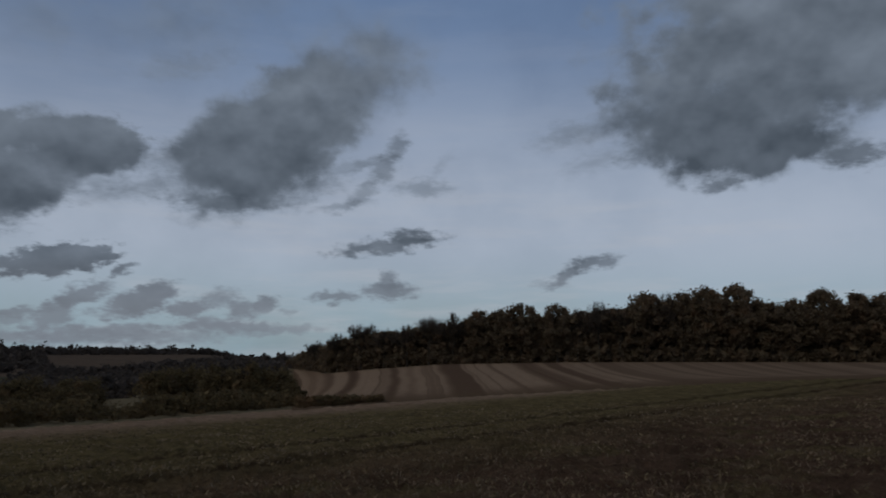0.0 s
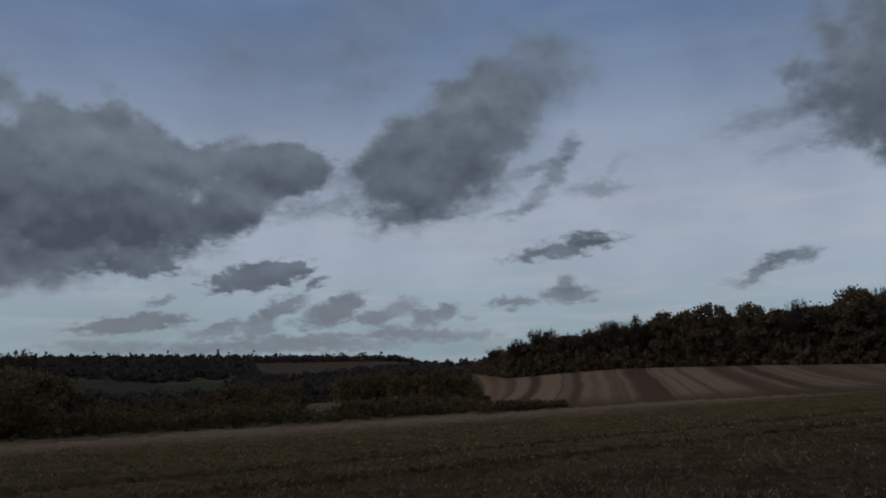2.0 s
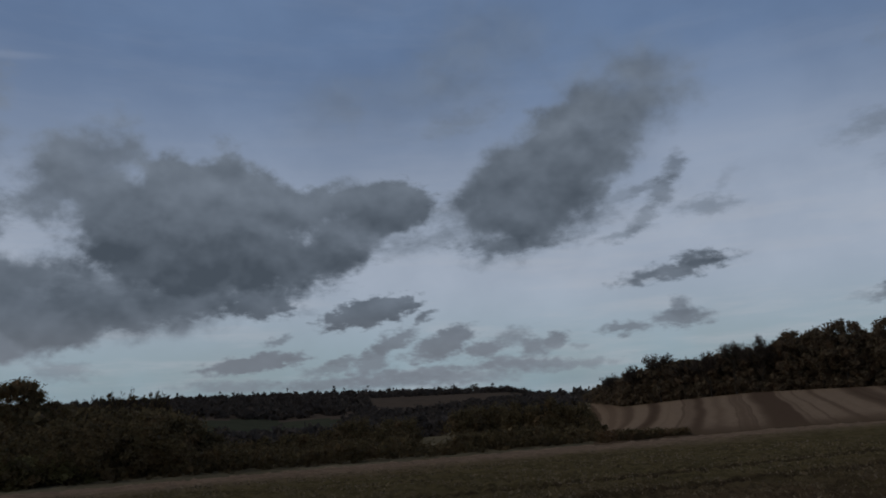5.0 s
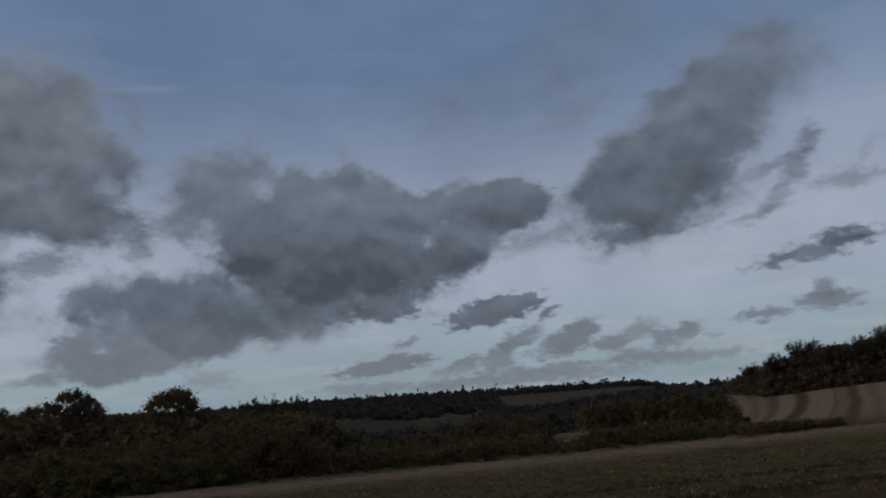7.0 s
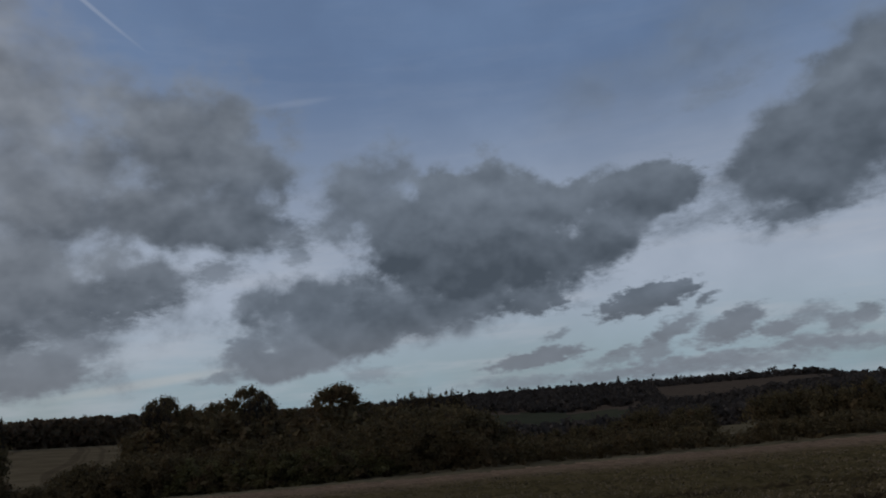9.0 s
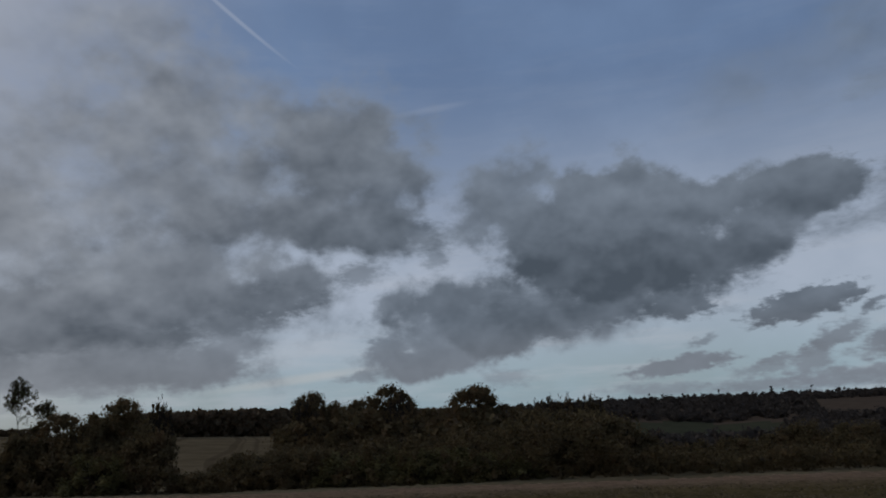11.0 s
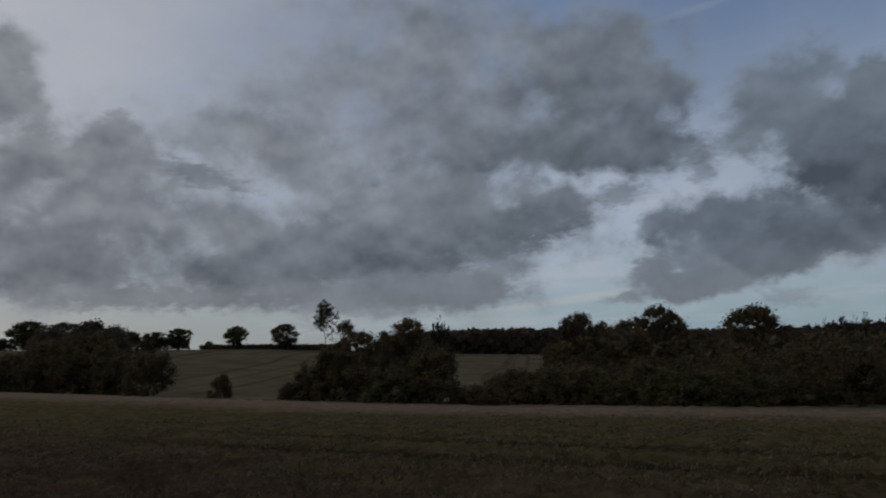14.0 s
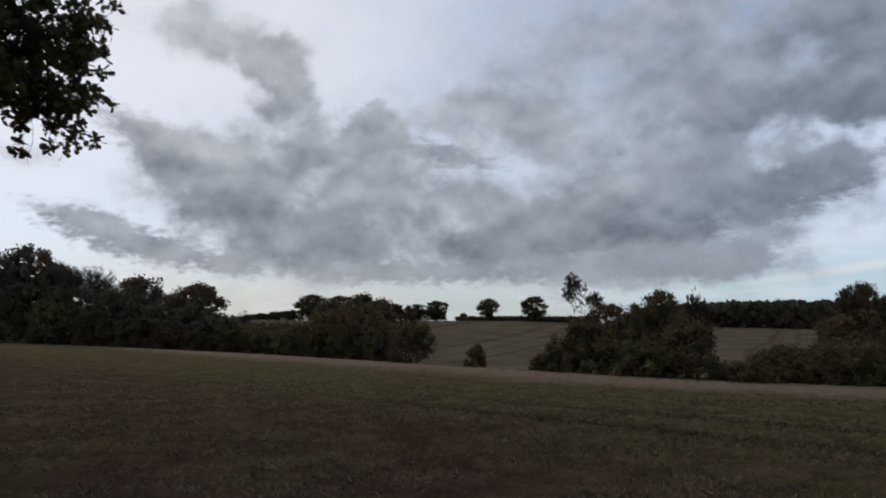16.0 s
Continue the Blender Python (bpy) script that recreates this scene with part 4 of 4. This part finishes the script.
for a, off, top, degrees in ((52.9, 22, 2.15, 5.6), (59.2, 24, 2.5, 4.6), (61.7, 27, 1.5, 3.4), (63.6, 28, 1.4, 3.2), (65.3, 24, 2.2, 3.6), (56.2, 30, 0.5, 4.0), (49.4, 28, 0.25, 3.6)):
    far = float(field_edge(np.array(a))) + off
    in_hedge("willow", a, off, top, 2 * far * math.tan(radians(degrees / 2)))
in_hedge("hedge_bare", 58.6, 22, 2.45, 5)
in_hedge("hedge_bare", 65.4, 22, 2.3, 4.5)
in_hedge("green_bush", 50.5, 7, -2.8, 6)
in_hedge("green_bush", 53.5, 6, -2.4, 6)
in_hedge("green_bush", 56.6, 6, -2.5, 6)
in_hedge("green_bush", 59.6, 7, -2.3, 6)
in_hedge("green_bush", 62.8, 7, -2.4, 6)
in_hedge("bush", 65.6, 7, -2.0, 6)
in_hedge("bush", 68.2, 8, -1.8, 6)
in_hedge("bush", 71.0, 8, -1.8, 5)
in_hedge("bush", 73.6, 6, -3.2, 4)
in_hedge("bush", 66.8, 12, -1.6, 7)
in_hedge("bush", 76.8, 8, 0.7, 6)
in_hedge("willow", 78.8, 12, 2.3, 7)
in_hedge("hedge_bare", 76.2, 14, 2.6, 4)
in_hedge("bush", 80.6, 9, 1.2, 6)
in_hedge("willow", 82.4, 10, 1.45, 6)
in_hedge("bush", 84.4, 8, 0.4, 5)
in_hedge("bush", 86.3, 6, -0.9, 5)
in_hedge("green_bush", 80.0, 5, -1.5, 6)
in_hedge("bush", 87.6, 5, -2.3, 3)
in_hedge("bush", 92.8, 4, -1.3, 2.6)
in_hedge("bush", 97.7, 5, 0.6, 6)
in_hedge("hedge_bare", 100.3, 7, 0.0, 3)
in_hedge("bush", 100.2, 6, -0.3, 5)
in_hedge("bush", 102.2, 8, 0.5, 7)
in_hedge("bush", 104.8, 8, 0.2, 6)
in_hedge("green_bush", 107.2, 6, 0.2, 6)
in_hedge("bush", 109.2, 6, 0.1, 6)
in_hedge("bush", 111.2, 6, 0.5, 7)
in_hedge("bush", 113.4, 6, 0.9, 7)
in_hedge("bush", 115.8, 6, 1.2, 8)
in_hedge("bush", 118.4, 6, 1.5, 8)
in_hedge("bush", 120.8, 6, 2.2, 8)
in_hedge("green_bush", 123.4, 6, 3.6, 10)
in_hedge("bush", 126.0, 6, 3.8, 10)
in_hedge("bush", 129.0, 6, 3.4, 10)


def thicket(name, label, seed, places, each, size, leaf, core=13, bulk=0.58):
    """Undergrowth and woods too dense to count: clumps of leaves at (x, y, z, radius)."""
    rng = np.random.default_rng(seed)
    v, f = leaves(rng, places, each, size, 0.9, core, bulk)
    return tagged(mesh_object(name, v, f, leaf), label, "woodland", "", "stuff")


def belt(seed, a0, a1, n, dist, low, high, radius, spread):
    """Clump places along a belt between two angles; low and high in degrees above eye level."""
    rng = np.random.default_rng(seed)
    out = []
    for i in range(n):
        a = a0 + (a1 - a0) * (i + rng.uniform(0, 1)) / n
        up = (0.02 + i * 0.618034 + rng.uniform(0, 0.12)) % 1.0
        d = float(dist(a)) + rng.uniform(0, spread)
        x, y, z = spot(a, d)
        top = EYE + d * math.tan(radians(float(high(a))))
        base = z if low is None else max(z, EYE + d * math.tan(radians(low)))
        out.append((x, y, base + (max(top - base, 0.5)) * up, radius * rng.uniform(0.6, 1.3)))
    return out


def wood_line(a):
    return np.interp(a, (-40, -24, -20, -14, -9, -3, 1, 6, 10, 12), (2.9, 2.7, 3.4, 2.9, 2.4, 2.1, 1.6, 1.0, 0.0, -1.0))


def ridge_at(a):
    return np.interp(a, AZ, RIDGE_D)


def edge_at(a):
    return field_edge(np.array(a))


thicket("wood_undergrowth", "dark dense undergrowth and inner trees of the wood", 5,
        belt(5, -42, 12, 2600, lambda a: ridge_at(a) + 5, None, wood_line, 1.5, 12), 18, 0.30, WOOD_LEAF)
thicket("wood_undergrowth", "dark inner trees deeper in the wood", 25,
        belt(25, -42, 12, 2400, lambda a: ridge_at(a) + 17, None, lambda a: wood_line(a) - 0.2, 1.9, 10), 14, 0.34, WOOD_LEAF)
thicket("wood_undergrowth", "dark brambles at the foot of the wood", 14,
        belt(14, -42, 12, 700, lambda a: ridge_at(a) + 4, None, lambda a: wood_line(a) * 0.1 - 0.35, 1.1, 6), 24, 0.24, WOOD_LEAF)
thicket("belt_undergrowth", "dark undergrowth of the tree belt beside the field", 6,
        belt(6, 111, 140, 1200, lambda a: edge_at(a) + 5, None, lambda a: np.interp(a, (111, 116, 122, 127), (0.8, 2.5, 3.5, 4.7)), 1.4, 14), 30, 0.22, WOOD_LEAF, 16, 0.42)
thicket("hedge_undergrowth", "brambles and low growth along the field edge", 7,
        belt(7, 11, 87, 900, lambda a: edge_at(a) + 3, None,
             lambda a: np.interp(a, (11, 16, 22, 23, 24.5, 26, 34, 41.5, 44, 50, 60, 66, 71.5, 72.5, 75, 76, 84, 87), (-3.7, -3.3, -3.6, -4.6, -4.6, -3.4, -3.9, -3.6, -1.2, -1.5, -1.8, -2.2, -2.6, -3.6, -3.6, -0.5, -1.2, -3.4)), 0.75, 8), 60, 0.085, HEDGE_LEAF, 16, 0.30)
thicket("hedge_undergrowth", "brambles and low growth along the field edge", 8,
        belt(8, 99, 113, 440, lambda a: edge_at(a) + 4, None, lambda a: np.interp(a, (99, 101, 104, 106, 113), (0.0, 1.6, 1.3, 0.6, 0.4)), 1.0, 10), 55, 0.13, HEDGE_LEAF, 18, 0.32)
thicket("hedge_undergrowth", "low dark verge between the two fields", 15,
        belt(15, 4.6, 11.2, 130, lambda a: edge_at(a) + 0.6, None, lambda a: np.interp(a, (4.6, 11), (-3.72, -3.6)), 0.28, 1.5), 40, 0.08, HEDGE_LEAF, 10, 0.3)
thicket("valley_trees", "dark trees in the valley bottom", 9,
        belt(9, 41, 68, 700, lambda a: edge_at(a) + 14, None, lambda a: np.interp(a, (41, 43, 49, 51, 53, 56, 58, 60, 63, 66, 67, 68), (-2.0, -0.9, -0.6, -0.8, -0.4, -0.7, -0.2, 0.1, 0.2, 0.0, -0.3, -1.0)), 1.2, 18), 60, 0.10, HEDGE_LEAF, 18, 0.34)
thicket("ridge_wood", "dark wood on the skyline across the valley", 10,
        belt(10, 49, 80, 2400, ridge_at, None, lambda a: np.interp(a, (49, 60, 66, 70, 75, 80), (0.1, 0.4, 0.7, 0.9, 0.95, 0.7)), 2.0, 22), 14, 0.5, WOOD_LEAF, 12, 0.8)
thicket("ridge_hedge", "low hedge along the ridge", 11,
        belt(11, 83, 94.2, 520, lambda a: ridge_at(a) - 3, None, lambda a: np.interp(a, (83, 90, 94), (0.3, 0.5, 0.6)), 0.9, 5), 40, 0.22, WOOD_LEAF)
thicket("ridge_hedge", "low hedge along the ridge", 12,
        belt(12, 95, 110.5, 420, lambda a: ridge_at(a) + 2, None, lambda a: np.interp(a, (95, 98, 104, 110), (1.1, 1.4, 1.8, 1.2)), 1.1, 8), 40, 0.3, WOOD_LEAF)


def far_woods(seed):
    """Woods on the far hills: on the crest, on the slope below it and as hedges."""
    rng = np.random.default_rng(seed)
    out = []
    def scatter(n, a0, a1, d0, d1, tall, small, large):
        for _ in range(n):
            a, d = rng.uniform(a0, a1), rng.uniform(d0, d1)
            x, y, z = spot(a, d)
            out.append((x, y, z + rng.uniform(0, tall) * (1 + 0.35 * math.sin(a * 3.1) * math.sin(a * 7.7)), rng.uniform(small, large)))

    scatter(1500, 7, 58, 1380, 1560, 8, 3, 6)
    scatter(130, 7, 58, 1400, 1500, 16, 2.5, 4.5)
    scatter(2200, 28.5, 58, 890, 1400, 8, 4, 8)
    scatter(500, 11, 29, 1270, 1400, 6, 4, 7)
    scatter(260, 11, 30, 780, 860, 4, 3, 5)
    scatter(800, 11, 31, 430, 800, 5, 2.5, 6)
    scatter(700, 12, 45, 260, 480, 5, 2, 4)
    scatter(260, 28, 29.5, 480, 1000, 5, 2.5, 4.5)
    return out


thicket("far_woods", "dark distant woods on the hills across the valley", 13, far_woods(13), 12, 1.3, FAR_LEAF)


def near_oak():
    """The oak whose outer boughs hang into the view."""
    rng = np.random.default_rng(21)
    x, y, z = spot(139.1, 15.0)
    root = new("oak_tree")
    root.location = (x, y, z + 0.35)
    wood, fine, tips = Wood(), Wood(), []
    wood.tube([(0, 0, -0.5), (0, 0, 0.0), (0.05, 0.05, 2.4), (0, 0.1, 5.6)], (0.62, 0.46, 0.36, 0.30), 10)
    for k in range(13):
        t = 2 * math.pi * (k * 0.618 + rng.uniform(-0.06, 0.06))
        w = unit(np.array([math.cos(t), math.sin(t), 0.30 + 1.3 * (k / 12)]))
        branch(rng, wood, fine, np.array([0, 0.08, 4.7 + 0.8 * k / 12]), w, 1.75, 0.15, 5, 0.66, 0.02, tips, 3, 0.006)
    tips = np.array(tips)
    mesh_object("trunk", np.array(wood.v), wood.f, BARK, root, True)
    mesh_object("twig_spray", np.array(fine.v), fine.f, BARK, root, True)
    # rosettes of leaves about the ends of the twigs
    n = 15
    twig = np.repeat(tips + rng.normal(0, 0.05, tips.shape), n, 0)
    a = unit(rng.normal(size=twig.shape))
    b = unit(np.cross(a, rng.normal(size=twig.shape)))
    s = rng.uniform(0.055, 0.092, (len(twig), 1))
    c = twig + a * s * 1.15 + rng.normal(0, 0.05, twig.shape)
    # a lobed leaf: stalk end, waists and lobes on each side, tip
    half = ((-0.6, 0.18), (-0.4, 0.58), (-0.12, 0.32), (0.12, 0.78), (0.38, 0.38), (0.66, 0.56))
    shape = ((-1.0, 0.0), *half, (1.0, 0.0), *((p, -q) for p, q in half[::-1]))
    v = np.stack([c + a * s * p + b * s * q for p, q in shape], 1).reshape(-1, 3)
    mesh_object("crown", v, np.arange(len(v)).reshape(-1, len(shape)), OAK_LEAF, root)
    return tagged(root, "oak tree with lobed dark leaves overhanging the field", "tree")


near_oak()


def stubble(seed, n, mat, name, label, tall, thick, lean):
    """Blades standing and lying on the field near the camera."""
    rng = np.random.default_rng(seed)
    a = np.radians(rng.uniform(-42, 136, n))
    d = 3.5 + 32 * rng.uniform(0, 1, n) ** 1.5
    x, y = -d * np.sin(a), d * np.cos(a)
    keep = noise_mask(x, y)
    x, y, d = x[keep], y[keep], d[keep]
    z = height(x, y)
    base = np.stack([x, y, z], 1)
    up = unit(np.stack([rng.normal(0, lean, len(x)), rng.normal(0, lean, len(x)), np.ones(len(x))], 1))
    h = (tall * rng.uniform(0.4, 1.3, len(x)))[:, None]
    side = unit(np.cross(up, rng.normal(size=base.shape))) * (thick * rng.uniform(0.6, 1.4, len(x)) * np.maximum(1, d / 12))[:, None]
    v = np.stack([base - side, base + side, base + up * h + side * 0.4, base + up * h - side * 0.4], 1).reshape(-1, 3)
    return tagged(mesh_object(name, v, np.arange(len(v)).reshape(-1, 4), mat), label, "stubble", "", "stuff")


def noise_mask(x, y):
    s = np.sin(x * 0.9 + 1.7 * np.sin(y * 0.6)) + np.sin(y * 1.3 + 1.1 * np.sin(x * 0.8)) + np.sin((x + y) * 2.3)
    rng = np.random.default_rng(4)
    return s + rng.normal(0, 0.8, len(x)) > -0.2


stubble(31, 90000, STRAW, "straw_stubble", "broken pale straw stubble on dark soil", 0.07, 0.0045, 0.8)
stubble(32, 60000, WEED, "field_weeds", "dry brown weeds growing through the stubble", 0.065, 0.012, 1.0)
